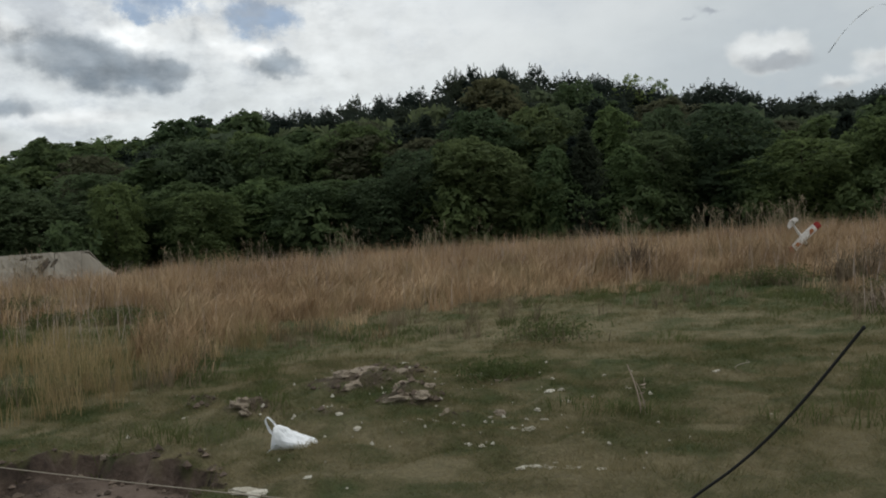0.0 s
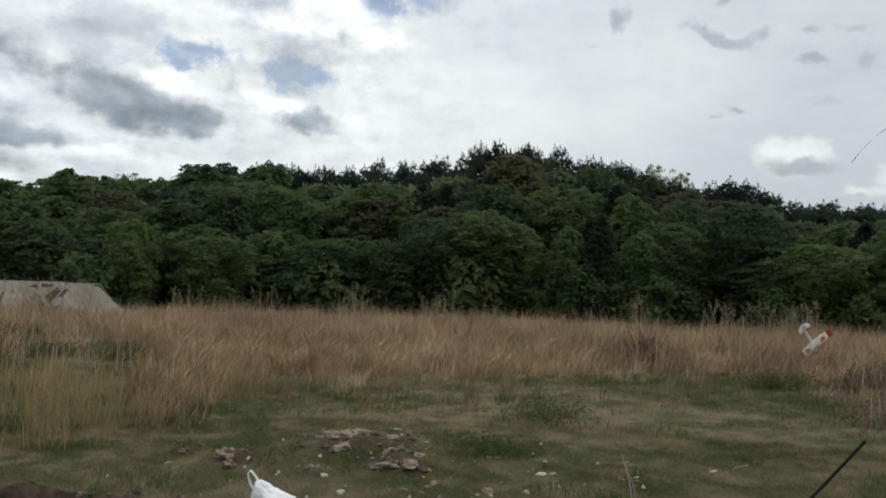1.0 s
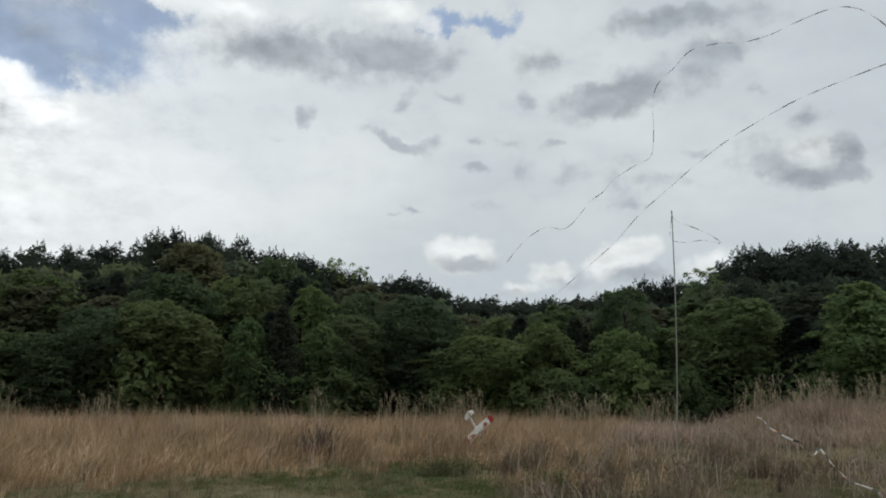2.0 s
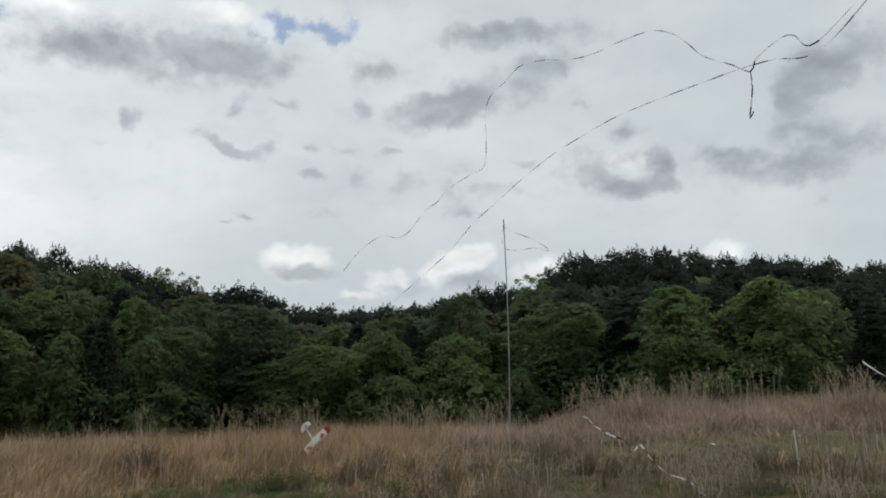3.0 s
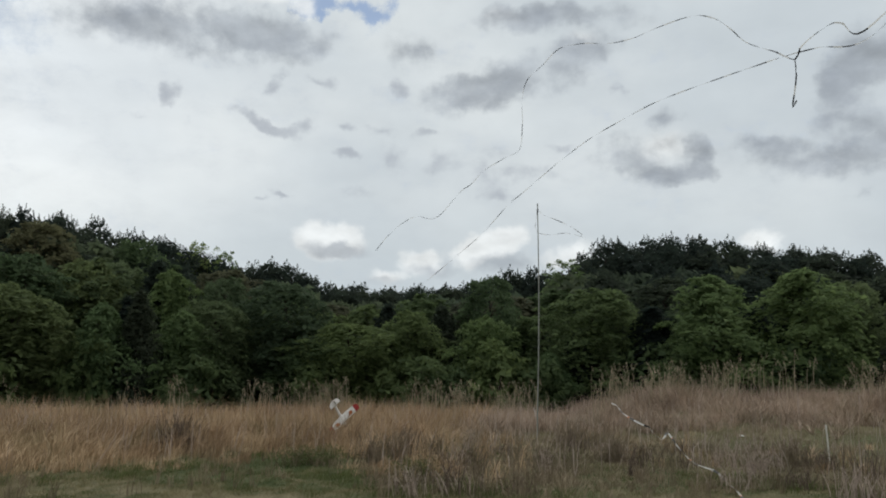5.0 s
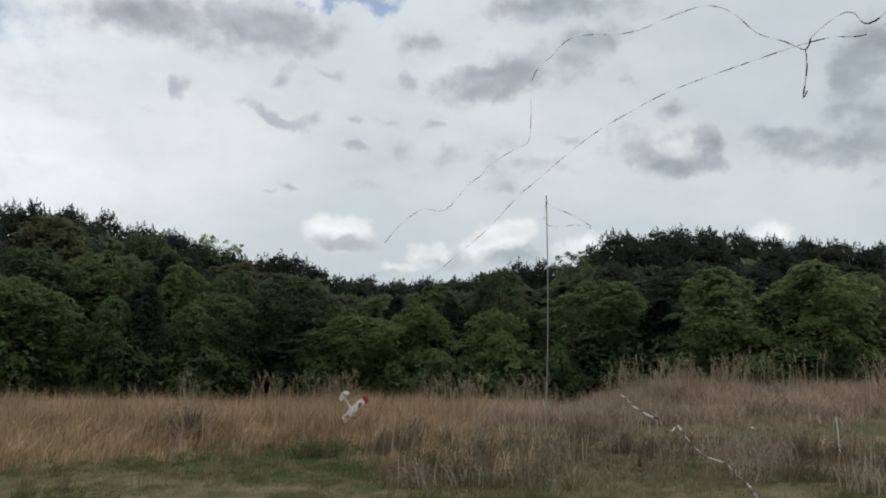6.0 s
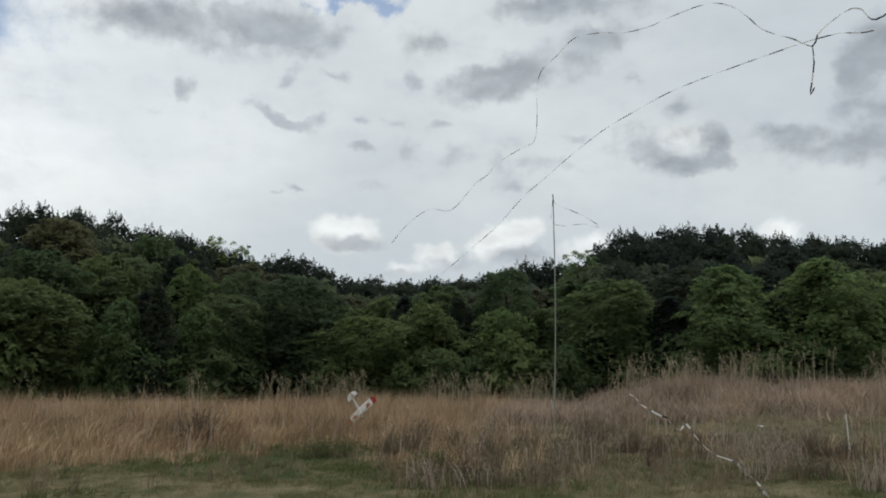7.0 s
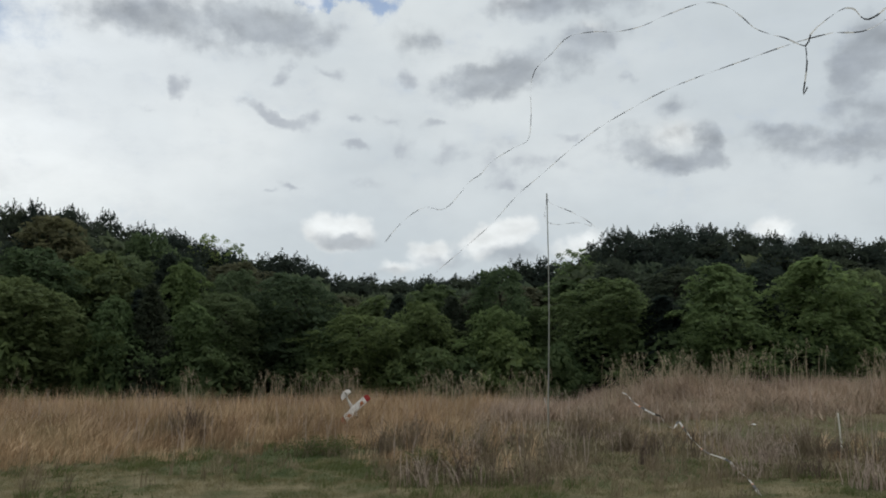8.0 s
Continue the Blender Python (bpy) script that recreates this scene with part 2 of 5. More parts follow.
class Mat:
    """A small builder for node materials."""

    def __init__(self, name, rough=0.8, metal=0.0):
        self.m = bpy.data.materials.new(name)
        self.m.use_nodes = True
        self.t = self.m.node_tree
        self.b = self.t.nodes["Principled BSDF"]
        self.b.inputs["Roughness"].default_value = rough
        self.b.inputs["Metallic"].default_value = metal
        self.b.inputs["Specular IOR Level"].default_value = 0.25
        self.co = self.t.nodes.new("ShaderNodeTexCoord").outputs["Object"]

    def link(self, a, b):
        self.t.links.new(a, b)

    def noise(self, scale, detail=4.0, rough=0.55, stretch=(1, 1, 1), world=False):
        mp = self.t.nodes.new("ShaderNodeMapping")
        mp.inputs["Scale"].default_value = stretch
        src = self.t.nodes.new("ShaderNodeNewGeometry").outputs["Position"] if world else self.co
        self.link(src, mp.inputs["Vector"])
        n = self.t.nodes.new("ShaderNodeTexNoise")
        n.inputs["Scale"].default_value, n.inputs["Detail"].default_value, n.inputs["Roughness"].default_value = scale, detail, rough
        self.link(mp.outputs[0], n.inputs["Vector"])
        return n.outputs["Fac"]

    def island(self):
        return self.t.nodes.new("ShaderNodeNewGeometry").outputs["Random Per Island"]

    def each(self):
        return self.t.nodes.new("ShaderNodeObjectInfo").outputs["Random"]

    def attr(self, name):
        a = self.t.nodes.new("ShaderNodeAttribute")
        a.attribute_name = name
        return a.outputs["Fac"]

    def ramp(self, fac, *stops):
        r = self.t.nodes.new("ShaderNodeValToRGB")
        el = r.color_ramp.elements
        while len(el) < len(stops):
            el.new(0.5)
        for e, (p, c) in zip(el, stops):
            e.position, e.color = p, (*c, 1)
        self.link(fac, r.inputs[0])
        return r.outputs[0]

    def mix(self, fac, a, b, mode="MIX"):
        n = self.t.nodes.new("ShaderNodeMix")
        n.data_type, n.blend_type = "RGBA", mode
        for slot, v in ((n.inputs[0], fac), (n.inputs[6], a), (n.inputs[7], b)):
            if isinstance(v, tuple):
                slot.default_value = (*v, 1)
            elif isinstance(v, (int, float)):
                slot.default_value = v
            else:
                self.link(v, slot)
        return n.outputs[2]

    def fit(self, v, lo, hi, a=0.0, b=1.0):
        n = self.t.nodes.new("ShaderNodeMapRange")
        self.link(v, n.inputs["Value"])
        for k, x in (("From Min", lo), ("From Max", hi), ("To Min", a), ("To Max", b)):
            n.inputs[k].default_value = x
        return n.outputs["Result"]

    def colour(self, v):
        if isinstance(v, tuple):
            self.b.inputs["Base Color"].default_value = (*v, 1)
        else:
            self.link(v, self.b.inputs["Base Color"])
        return self

    def bump(self, h, strength=0.4, dist=0.02):
        n = self.t.nodes.new("ShaderNodeBump")
        n.inputs["Strength"].default_value, n.inputs["Distance"].default_value = strength, dist
        self.link(h, n.inputs["Height"])
        self.link(n.outputs[0], self.b.inputs["Normal"])
        return self


def thin_film(m, tone, share):
    """Lets part of the light through a leaf or blade."""
    thin = m.t.nodes.new("ShaderNodeBsdfTranslucent")
    both = m.t.nodes.new("ShaderNodeMixShader")
    both.inputs[0].default_value = share
    m.link(tone, thin.inputs["Color"])
    m.link(m.b.outputs[0], both.inputs[1])
    m.link(thin.outputs[0], both.inputs[2])
    m.link(both.outputs[0], m.t.nodes["Material Output"].inputs["Surface"])
    return m.colour(tone).m


def leaf_material(name, dark, mid, light):
    """Leaves: a tone for each leaf, a shift from tree to tree, broad patches through the crown."""
    m = Mat(name, 0.7)
    m.b.inputs["Specular IOR Level"].default_value = 0.10
    c = m.ramp(m.island(), (0.0, dark), (0.55, mid), (1.0, light))
    c = m.mix(m.fit(m.noise(0.55, 3), 0.35, 0.65, 0.0, 0.22), c, dark)
    shift = m.ramp(m.each(), (0.0, (0.66, 0.72, 0.76)), (0.35, (0.88, 0.92, 0.90)), (0.75, (1.05, 1.04, 0.94)), (1.0, (1.28, 1.22, 0.96)))
    tone = m.mix(1.0, c, shift, "MULTIPLY")
    return thin_film(m, tone, 0.58)


LEAF = leaf_material("broad leaves", (0.086, 0.120, 0.060), (0.110, 0.151, 0.070), (0.136, 0.181, 0.081))
# a duller copy of the leaves: the wood's inner shade put into the colour
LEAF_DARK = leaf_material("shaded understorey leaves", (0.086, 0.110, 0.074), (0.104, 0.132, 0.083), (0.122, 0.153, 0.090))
# young yellow-green leaves; on tiered trees the pale colour also stands for light
LEAF_PALE = leaf_material("pale leaves, young and as if lit", (0.118, 0.164, 0.073), (0.151, 0.206, 0.086), (0.187, 0.246, 0.100))
OLIVE = leaf_material("dull olive leaves", (0.088, 0.118, 0.064), (0.108, 0.143, 0.074), (0.129, 0.167, 0.084))
NEEDLE = leaf_material("pine needles", (0.034, 0.046, 0.038), (0.044, 0.058, 0.046), (0.056, 0.072, 0.056))
RUST = leaf_material("brownish leaves", (0.084, 0.088, 0.058), (0.106, 0.110, 0.070), (0.128, 0.130, 0.082))

_b = Mat("bark", 0.9)
BARK = _b.colour(_b.ramp(_b.noise(9, 6, 0.6, (1, 1, 0.25)), (0.3, (0.022, 0.018, 0.014)), (0.7, (0.062, 0.052, 0.042)))).bump(_b.noise(14, 5, 0.6, (1, 1, 0.2)), 0.6, 0.03).m

# soil under the turf; the turf's own colour runs from green to straw with how dry it is


def turf_ramp(m, grain, noise_socket):
    mixed = m.t.nodes.new("ShaderNodeMath")
    mixed.operation = "MULTIPLY_ADD"
    m.link(m.fit(noise_socket, 0.25, 0.75, -0.5, 0.5), mixed.inputs[0])
    mixed.inputs[1].default_value = grain
    m.link(m.attr("tone"), mixed.inputs[2])
    return m.ramp(mixed.outputs[0], (0.08, (0.052, 0.078, 0.022)), (0.36, (0.090, 0.103, 0.036)), (0.62, (0.146, 0.134, 0.062)), (0.92, (0.250, 0.213, 0.119)))


_g = Mat("turf and soil", 0.95)
_n2, _n3 = _g.noise(6.5, 6, 0.65, world=True), _g.noise(28, 4, 0.7, world=True)
_c = turf_ramp(_g, 0.46, _n2)
_c = _g.mix(_g.fit(_n3, 0.35, 0.75, 0, 0.55), _c, (0.066, 0.058, 0.034))
_soil = _g.ramp(_g.noise(3.5, 8, 0.7, world=True), (0.34, (0.040, 0.029, 0.022)), (0.50, (0.100, 0.072, 0.055)), (0.68, (0.200, 0.152, 0.120)))
_c = _g.mix(_g.attr("soil"), _c, _soil)
# paler dry floor; the darker wall round it has its shade in the colour
_c = _g.mix(_g.attr("floor"), _c, _g.ramp(_g.noise(5, 8, 0.7, world=True), (0.3, (0.13, 0.092, 0.070)), (0.7, (0.30, 0.235, 0.19))))
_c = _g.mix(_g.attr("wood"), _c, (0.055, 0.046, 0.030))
GROUND = _g.colour(_c).bump(_g.noise(9, 8, 0.72, world=True), 1.0, 0.10).m


def straw_material(name, lo, mid, hi, green, film=0.0):
    m = Mat(name, 0.75)
    mixed = m.t.nodes.new("ShaderNodeMath")
    mixed.operation = "MULTIPLY_ADD"
    m.link(m.island(), mixed.inputs[0])
    mixed.inputs[1].default_value = 0.32
    m.link(m.fit(m.attr("tone"), 0.0, 1.0, 0.0, 0.68), mixed.inputs[2])
    c = m.ramp(mixed.outputs[0], (0.08, lo), (0.5, mid), (0.92, hi))
    c = m.mix(m.fit(m.noise(0.33, 5, 0.65, world=True), 0.44, 0.64, 0.0, 0.75), c, lo)
    c = m.mix(m.fit(m.noise(0.8, 4, 0.6, world=True), 0.50, 0.68, 0.0, 0.65), c, green)
    c = m.mix(m.fit(m.noise(1.7, 4, 0.6, world=True), 0.52, 0.70, 0.0, 0.5), c, hi)
    return thin_film(m, c, film)


SEDGE = straw_material("dry broomsedge", (0.177, 0.110, 0.063), (0.414, 0.282, 0.163), (0.663, 0.493, 0.314), (0.231, 0.203, 0.106))
HEATH = straw_material("grey-brown dry grass", (0.170, 0.123, 0.090), (0.366, 0.268, 0.192), (0.604, 0.473, 0.368), (0.203, 0.185, 0.106))
STALK = straw_material("bleached grass stalks", (0.300, 0.231, 0.186), (0.430, 0.345, 0.284), (0.560, 0.463, 0.406), (0.300, 0.246, 0.197))
STRAW = straw_material("yellow straw", (0.238, 0.174, 0.084), (0.390, 0.288, 0.148), (0.550, 0.425, 0.240), (0.170, 0.168, 0.066), 0.25)
SCRUB = straw_material("weedy brown grass", (0.138, 0.104, 0.070), (0.236, 0.186, 0.118), (0.375, 0.302, 0.200), (0.122, 0.132, 0.056))
_t = Mat("short turf", 0.8)
TURF = thin_film(_t, turf_ramp(_t, 0.30, _t.island()), 0.5)
GREEN = straw_material("green weeds", (0.074, 0.096, 0.032), (0.108, 0.128, 0.045), (0.165, 0.176, 0.070), (0.110, 0.122, 0.046), 0.5)
REED = straw_material("pale reed stalks", (0.230, 0.182, 0.125), (0.345, 0.288, 0.195), (0.500, 0.430, 0.300), (0.24, 0.21, 0.135), 0.15)

_r = Mat("limestone", 0.85)
LIME = _r.colour(_r.mix(_r.fit(_r.noise(11, 6, 0.7), 0.45, 0.75, 0, 0.75), _r.ramp(_r.each(), (0, (0.36, 0.33, 0.26)), (1, (0.64, 0.61, 0.52))), (0.24, 0.20, 0.15))).bump(_r.noise(30, 6, 0.7), 0.5, 0.01).m
_r = Mat("field stone", 0.9)
STONE = _r.colour(_r.mix(_r.fit(_r.noise(7, 6, 0.7), 0.4, 0.7), (0.33, 0.275, 0.21), (0.16, 0.125, 0.09))).bump(_r.noise(20, 6, 0.7), 0.6, 0.02).m

_p = Mat("white plastic film", 0.38)
BAG = _p.colour(_p.mix(_p.fit(_p.noise(9, 3), 0.3, 0.7), (0.78, 0.80, 0.82), (0.90, 0.91, 0.92))).bump(_p.noise(22, 5, 0.7), 0.35, 0.01).m

_p = Mat("weathered canvas cover", 0.85)
_c = _p.ramp(_p.noise(0.8, 6, 0.65), (0.3, (0.170, 0.150, 0.120)), (0.7, (0.260, 0.236, 0.194)))
_c = _p.mix(_p.fit(_p.noise(2.2, 6, 0.7, (1.6, 1.6, 0.3)), 0.55, 0.75, 0, 0.6), _c, (0.105, 0.090, 0.070))
COVER = _p.colour(_c).bump(_p.noise(3, 6, 0.6), 0.4, 0.05).m
# the shade inside the canvas's tears and folds, as a dark colour
_p = Mat("dark shade in tears and folds", 0.95)
TEAR_SHADE = _p.colour(_p.ramp(_p.noise(6, 5), (0.3, (0.030, 0.024, 0.018)), (0.7, (0.085, 0.066, 0.048)))).m

_p = Mat("grey tube", 0.5)
TUBE = _p.colour(_p.ramp(_p.noise(2.5, 4, 0.6, (1, 1, 0.3)), (0.3, (0.17, 0.18, 0.155)), (0.7, (0.28, 0.285, 0.25)))).m
_p = Mat("weathered timber", 0.85)
TIMBER = _p.colour(_p.ramp(_p.noise(5, 5, 0.6, (1, 1, 0.12)), (0.3, (0.075, 0.075, 0.055)), (0.7, (0.16, 0.155, 0.12)))).m
_p = Mat("white painted wood", 0.6)
WHITE_WOOD = _p.colour(_p.mix(_p.fit(_p.noise(14, 5), 0.45, 0.7), (0.62, 0.60, 0.55), (0.40, 0.36, 0.30))).m


def plain(name, c, rough=0.5, k=0.8, film=0.0):
    m = Mat(name, rough)
    return thin_film(m, m.mix(m.fit(m.noise(12, 4), 0.35, 0.7), c, tuple(v * k for v in c)), film)


FOAM, RED, YELLOW, BLACK = plain("white foam", (0.78, 0.74, 0.69), 0.5, 0.75), plain("red film", (0.33, 0.035, 0.03)), plain("orange film", (0.42, 0.14, 0.05)), plain("black plastic", (0.016, 0.016, 0.016), 0.85)
TAPE_WHITE, TAPE_DARK, TAPE_RUST = plain("white tape", (0.74, 0.73, 0.70), 0.45, 0.85, 0.55), plain("black tape", (0.030, 0.030, 0.032), 0.45), plain("orange tape print", (0.50, 0.17, 0.04), 0.45)
STRING = plain("pale twine", (0.32, 0.28, 0.22), 0.8)

# ---------------------------------------------------------------- helpers
rng = np.random.default_rng(7)


def empty(name, m, label, category, group=""):
    ob = new(name)
    ob.matrix_world = m
    return tagged(ob, label, category, group)


def part(name, bm, mat, parent=None, label=""):
    """Links a bmesh as one mesh object under a thing."""
    me = bpy.data.meshes.new(name)
    bm.to_mesh(me)
    bm.free()
    me.materials.append(mat)
    ob = new(name, me)
    if parent:
        ob.parent = parent
    return tagged(ob, label)


def tris(name, v, f, mats, index=None, smooth=False):
    """A mesh from arrays of corners and of triangles."""
    me = bpy.data.meshes.new(name)
    v, f = np.asarray(v, np.float32), np.asarray(f, np.int32)
    me.vertices.add(len(v))
    me.vertices.foreach_set("co", v.ravel())
    me.loops.add(f.size)
    me.loops.foreach_set("vertex_index", f.ravel())
    me.polygons.add(len(f))
    me.polygons.foreach_set("loop_start", np.arange(0, f.size, 3, dtype=np.int32))
    for m in (mats if isinstance(mats, (list, tuple)) else [mats]):
        me.materials.append(m)
    if index is not None:
        me.polygons.foreach_set("material_index", np.asarray(index, np.int32))
    me.polygons.foreach_set("use_smooth", np.full(len(f), smooth))
    me.update(calc_edges=True)
    return me


def smooth01(x):
    x = np.clip(x, 0.0, 1.0)
    return x * x * (3 - 2 * x)


def polar(az, r):
    a = np.radians(az)
    return np.sin(a) * r, np.cos(a) * r


def value_noise(x, y, cell, seed):
    """Smooth noise in 0..1 over the plan."""
    g = np.random.default_rng(seed).random((64, 64))
    u, w = np.asarray(x) / cell, np.asarray(y) / cell
    i, j = np.floor(u).astype(int), np.floor(w).astype(int)
    a, b = smooth01(u - i), smooth01(w - j)
    p = lambda di, dj: g[(i + di) % 64, (j + dj) % 64]
    return (p(0, 0) * (1 - a) + p(1, 0) * a) * (1 - b) + (p(0, 1) * (1 - a) + p(1, 1) * a) * b


def pit(x, y, grow=0.0):
    """0 outside, 1 in the middle of the dug hole."""
    n = value_noise(x, y, 0.40, 3) * 0.30 + value_noise(x, y, 0.15, 4) * 0.26 + value_noise(x, y, 0.06, 5) * 0.12
    d = (np.abs((x + 4.88) / 1.13) ** 2.8 + np.abs((y - 2.72) / 1.30) ** 2.8) ** (1 / 2.8) + (n - 0.34) - grow
    return smooth01((1.0 - d) / 0.055)


def turf_tone(x, y):
    """How dry the turf is: 0 green, 1 straw."""
    x, y = np.asarray(x, float), np.asarray(y, float)
    t = 0.40 * value_noise(x, y, 1.5, 93) + 0.52 * value_noise(x, y, 0.48, 92) + 0.60 * value_noise(x, y, 0.19, 95) + 0.28 * value_noise(x, y, 4.5, 96) - 0.265
    az, r = np.degrees(np.arctan2(x, y)), np.hypot(x, y)
    t = t - 0.20 * np.exp(-((az + 54) / 11) ** 2) * smooth01((17 - r) / 4) - 0.22 * np.exp(-((r - 15.5) / 2.2) ** 2) * smooth01((az + 22) / 6) * smooth01((4 - az) / 5)
    t = t + 0.12 * smooth01((az + 30) / 20) * smooth01((9 - r) / 4)
    return np.clip(t, 0, 1)


HEAPS = ((-4.72, 6.35, 0.42, 0.40, 0.17), (-3.75, 5.80, 0.34, 0.28, 0.13), (-5.05, 5.25, 0.32, 0.26, 0.10), (-4.45, 6.85, 0.36, 0.22, 0.10), (-5.75, 5.35, 0.26, 0.20, 0.08), (-4.20, 5.25, 0.30, 0.20, 0.07), (-3.15, 5.55, 0.26, 0.16, 0.06), (-5.0, 7.3, 0.5, 0.2, 0.06))


def spoil(x, y):
    """The little heaps of dug earth."""
    return sum(np.exp(-(((x - cx) / a) ** 2 + ((y - cy) / b) ** 2)) * h for cx, cy, a, b, h in HEAPS)


def height(x, y):
    x, y = np.asarray(x, float), np.asarray(y, float)
    r = np.hypot(x, y)
    z = 0.78 * smooth01((x - 4.5) / 5.0) * smooth01((r - 22) / 9.0) * (y > 0)
    z = z + 0.05 * (value_noise(x + 100, y + 100, 2.3, 1) - 0.5) + 0.05 * (value_noise(x + 50, y + 50, 0.8, 2) - 0.5) * (r < 40)
    fine = smooth01((x + 6.5) / 0.5) * smooth01((0.3 - x) / 0.5) * smooth01((y - 2.5) / 0.5) * smooth01((8.5 - y) / 0.5)
    z = z + fine * (0.105 * (value_noise(x, y, 0.34, 7) - 0.5) + 0.055 * (value_noise(x, y, 0.17, 8) - 0.5))
    z = z + spoil(x, y) * (0.8 + 0.5 * value_noise(x, y, 0.16, 9))
    z = z - (0.10 + 0.10 * value_noise(x, y, 0.3, 12) + 0.07 * value_noise(x, y, 0.13, 13)) * pit(x, y)
    return z + 0.055 * np.clip(r - 46, 0, 40) * smooth01((r - 46) / 20)


# ---------------------------------------------------------------- ground
def graded(fine_lo, fine_hi, step, reach):
    c = list(np.arange(fine_lo, fine_hi, step))
    a, s = fine_hi, step
    while a < reach:
        c.append(a)
        s *= 1.11
        a += s
    a, s = fine_lo - step, step
    while a > -reach:
        c.insert(0, a)
        s *= 1.11
        a -= s
    return np.array(c)


gx, gy = graded(-6.6, 0.4, 0.048, 4500), graded(2.4, 8.6, 0.048, 4500)
X, Y = np.meshgrid(gx, gy)
Z = height(X, Y)
ids = np.arange(X.size).reshape(X.shape)
q = np.stack([ids[:-1, :-1], ids[:-1, 1:], ids[1:, 1:], ids[1:, :-1]], -1).reshape(-1, 4)
ground_mesh = tris("ground", np.stack([X, Y, Z], -1).reshape(-1, 3), np.concatenate([q[:, [0, 1, 2]], q[:, [0, 2, 3]]]), GROUND, smooth=True)
soil = np.clip(pit(X, Y, 0.07) + smooth01((spoil(X, Y) - 0.035) / 0.05) * smooth01((value_noise(X, Y, 0.16, 15) - 0.22) / 0.4) * 0.85, 0, 1)
ground_mesh.attributes.new("soil", "FLOAT", "POINT").data.foreach_set("value", soil.ravel().astype(np.float32))
ground_mesh.attributes.new("tone", "FLOAT", "POINT").data.foreach_set("value", turf_tone(X, Y).ravel().astype(np.float32))
ground_mesh.attributes.new("floor", "FLOAT", "POINT").data.foreach_set("value", (smooth01((pit(X + 0.02, Y + 0.07) - 0.90) / 0.10) * smooth01((value_noise(X, Y, 0.24, 14) - 0.15) / 0.3) * smooth01((X + 5.6) / 0.6)).ravel().astype(np.float32))
RR = np.hypot(X, Y)
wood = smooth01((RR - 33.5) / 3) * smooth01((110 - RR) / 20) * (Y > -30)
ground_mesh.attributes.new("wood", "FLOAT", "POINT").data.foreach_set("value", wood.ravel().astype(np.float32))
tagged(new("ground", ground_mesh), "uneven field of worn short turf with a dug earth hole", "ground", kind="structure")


# ---------------------------------------------------------------- grass
def blades(x, y, h, w, lean, mid=0.55, base=None):
    """Bent blades of grass, three triangles each. Arrays of place, height, width and lean."""
    n = len(x)
    z = height(x, y) if base is None else base
    a = rng.random(n) * 2 * np.pi
    d = rng.random(n) * 2 * np.pi
    dx, dy = (np.cos(d) + 0.45) * lean * h, np.sin(d) * lean * h
    sx, sy = np.cos(a) * w / 2, np.sin(a) * w / 2
    z0 = z - 0.02
    P = np.empty((n, 5, 3), np.float32)
    P[:, 0] = np.stack([x - sx, y - sy, z0], -1)
    P[:, 1] = np.stack([x + sx, y + sy, z0], -1)
    P[:, 2] = np.stack([x - sx * .8 + dx * .35, y - sy * .8 + dy * .35, z + h * mid], -1)
    P[:, 3] = np.stack([x + sx * .8 + dx * .35, y + sy * .8 + dy * .35, z + h * mid], -1)
    P[:, 4] = np.stack([x + dx, y + dy, z + h * (1 - 0.25 * lean)], -1)
    k = np.arange(n)[:, None] * 5
    F = np.concatenate([k + [0, 1, 3], k + [0, 3, 2], k + [2, 3, 4]])
    return P.reshape(-1, 3), F


def spikes(x, y, h, w, lean):
    """Single-triangle blades, for the far and the very short grass."""
    n = len(x)
    z = height(x, y)
    a, d = rng.random(n) * 2 * np.pi, rng.random(n) * 2 * np.pi
    sx, sy = np.cos(a) * w / 2, np.sin(a) * w / 2
    P = np.stack([np.stack([x - sx, y - sy, z - 0.01], -1), np.stack([x + sx, y + sy, z - 0.01], -1),
                  np.stack([x + np.cos(d) * lean * h, y + np.sin(d) * lean * h, z + h * (1 - 0.2 * np.minimum(lean, 1.5))], -1)], 1)
    return P.reshape(-1, 3), np.arange(n * 3).reshape(n, 3)


TONE = [None]                                            # the shade of each blade of the latest tufts


def tufts(x, y, per, spread, h, w, lean, tone=None):
    """Each place becomes a tuft of blades of one shade."""
    n = len(x)
    TONE[0] = np.repeat(np.clip(0.5 + 1.6 * (0.38 * rng.random(n) + 0.36 * value_noise(x, y, 0.8, 91) + 0.26 * value_noise(x, y, 2.6, 90) - 0.5), 0, 1) if tone is None else tone, per)
    X = np.repeat(x, per) + rng.normal(0, 1, n * per) * np.repeat(spread, per)
    Y = np.repeat(y, per) + rng.normal(0, 1, n * per) * np.repeat(spread, per)
    H = np.repeat(h, per) * (0.55 + 0.5 * rng.random(n * per))
    return X, Y, H, w * (0.7 + 0.6 * rng.random(n * per)), lean * (0.3 + rng.random(n * per))


def scatter(az0, az1, r0, r1, n):
    az = az0 + (az1 - az0) * rng.random(n)
    r = np.sqrt(r0 * r0 + (r1 * r1 - r0 * r0) * rng.random(n))
    return az, r, *polar(az, r)


EDGE_AZ = np.array([-80, -60, -53, -47, -42, -32, -21, -13, -9.5, -5, -2, 8, 15, 22, 30, 60.0])
EDGE_R = np.array([8.5, 8.5, 9.0, 10.6, 12.4, 13.0, 15.0, 17.0, 17.2, 15.4, 13.0, 13.0, 14.0, 15.0, 13.5, 13.0])


def edge(az):
    return np.interp(az, EDGE_AZ, EDGE_R)


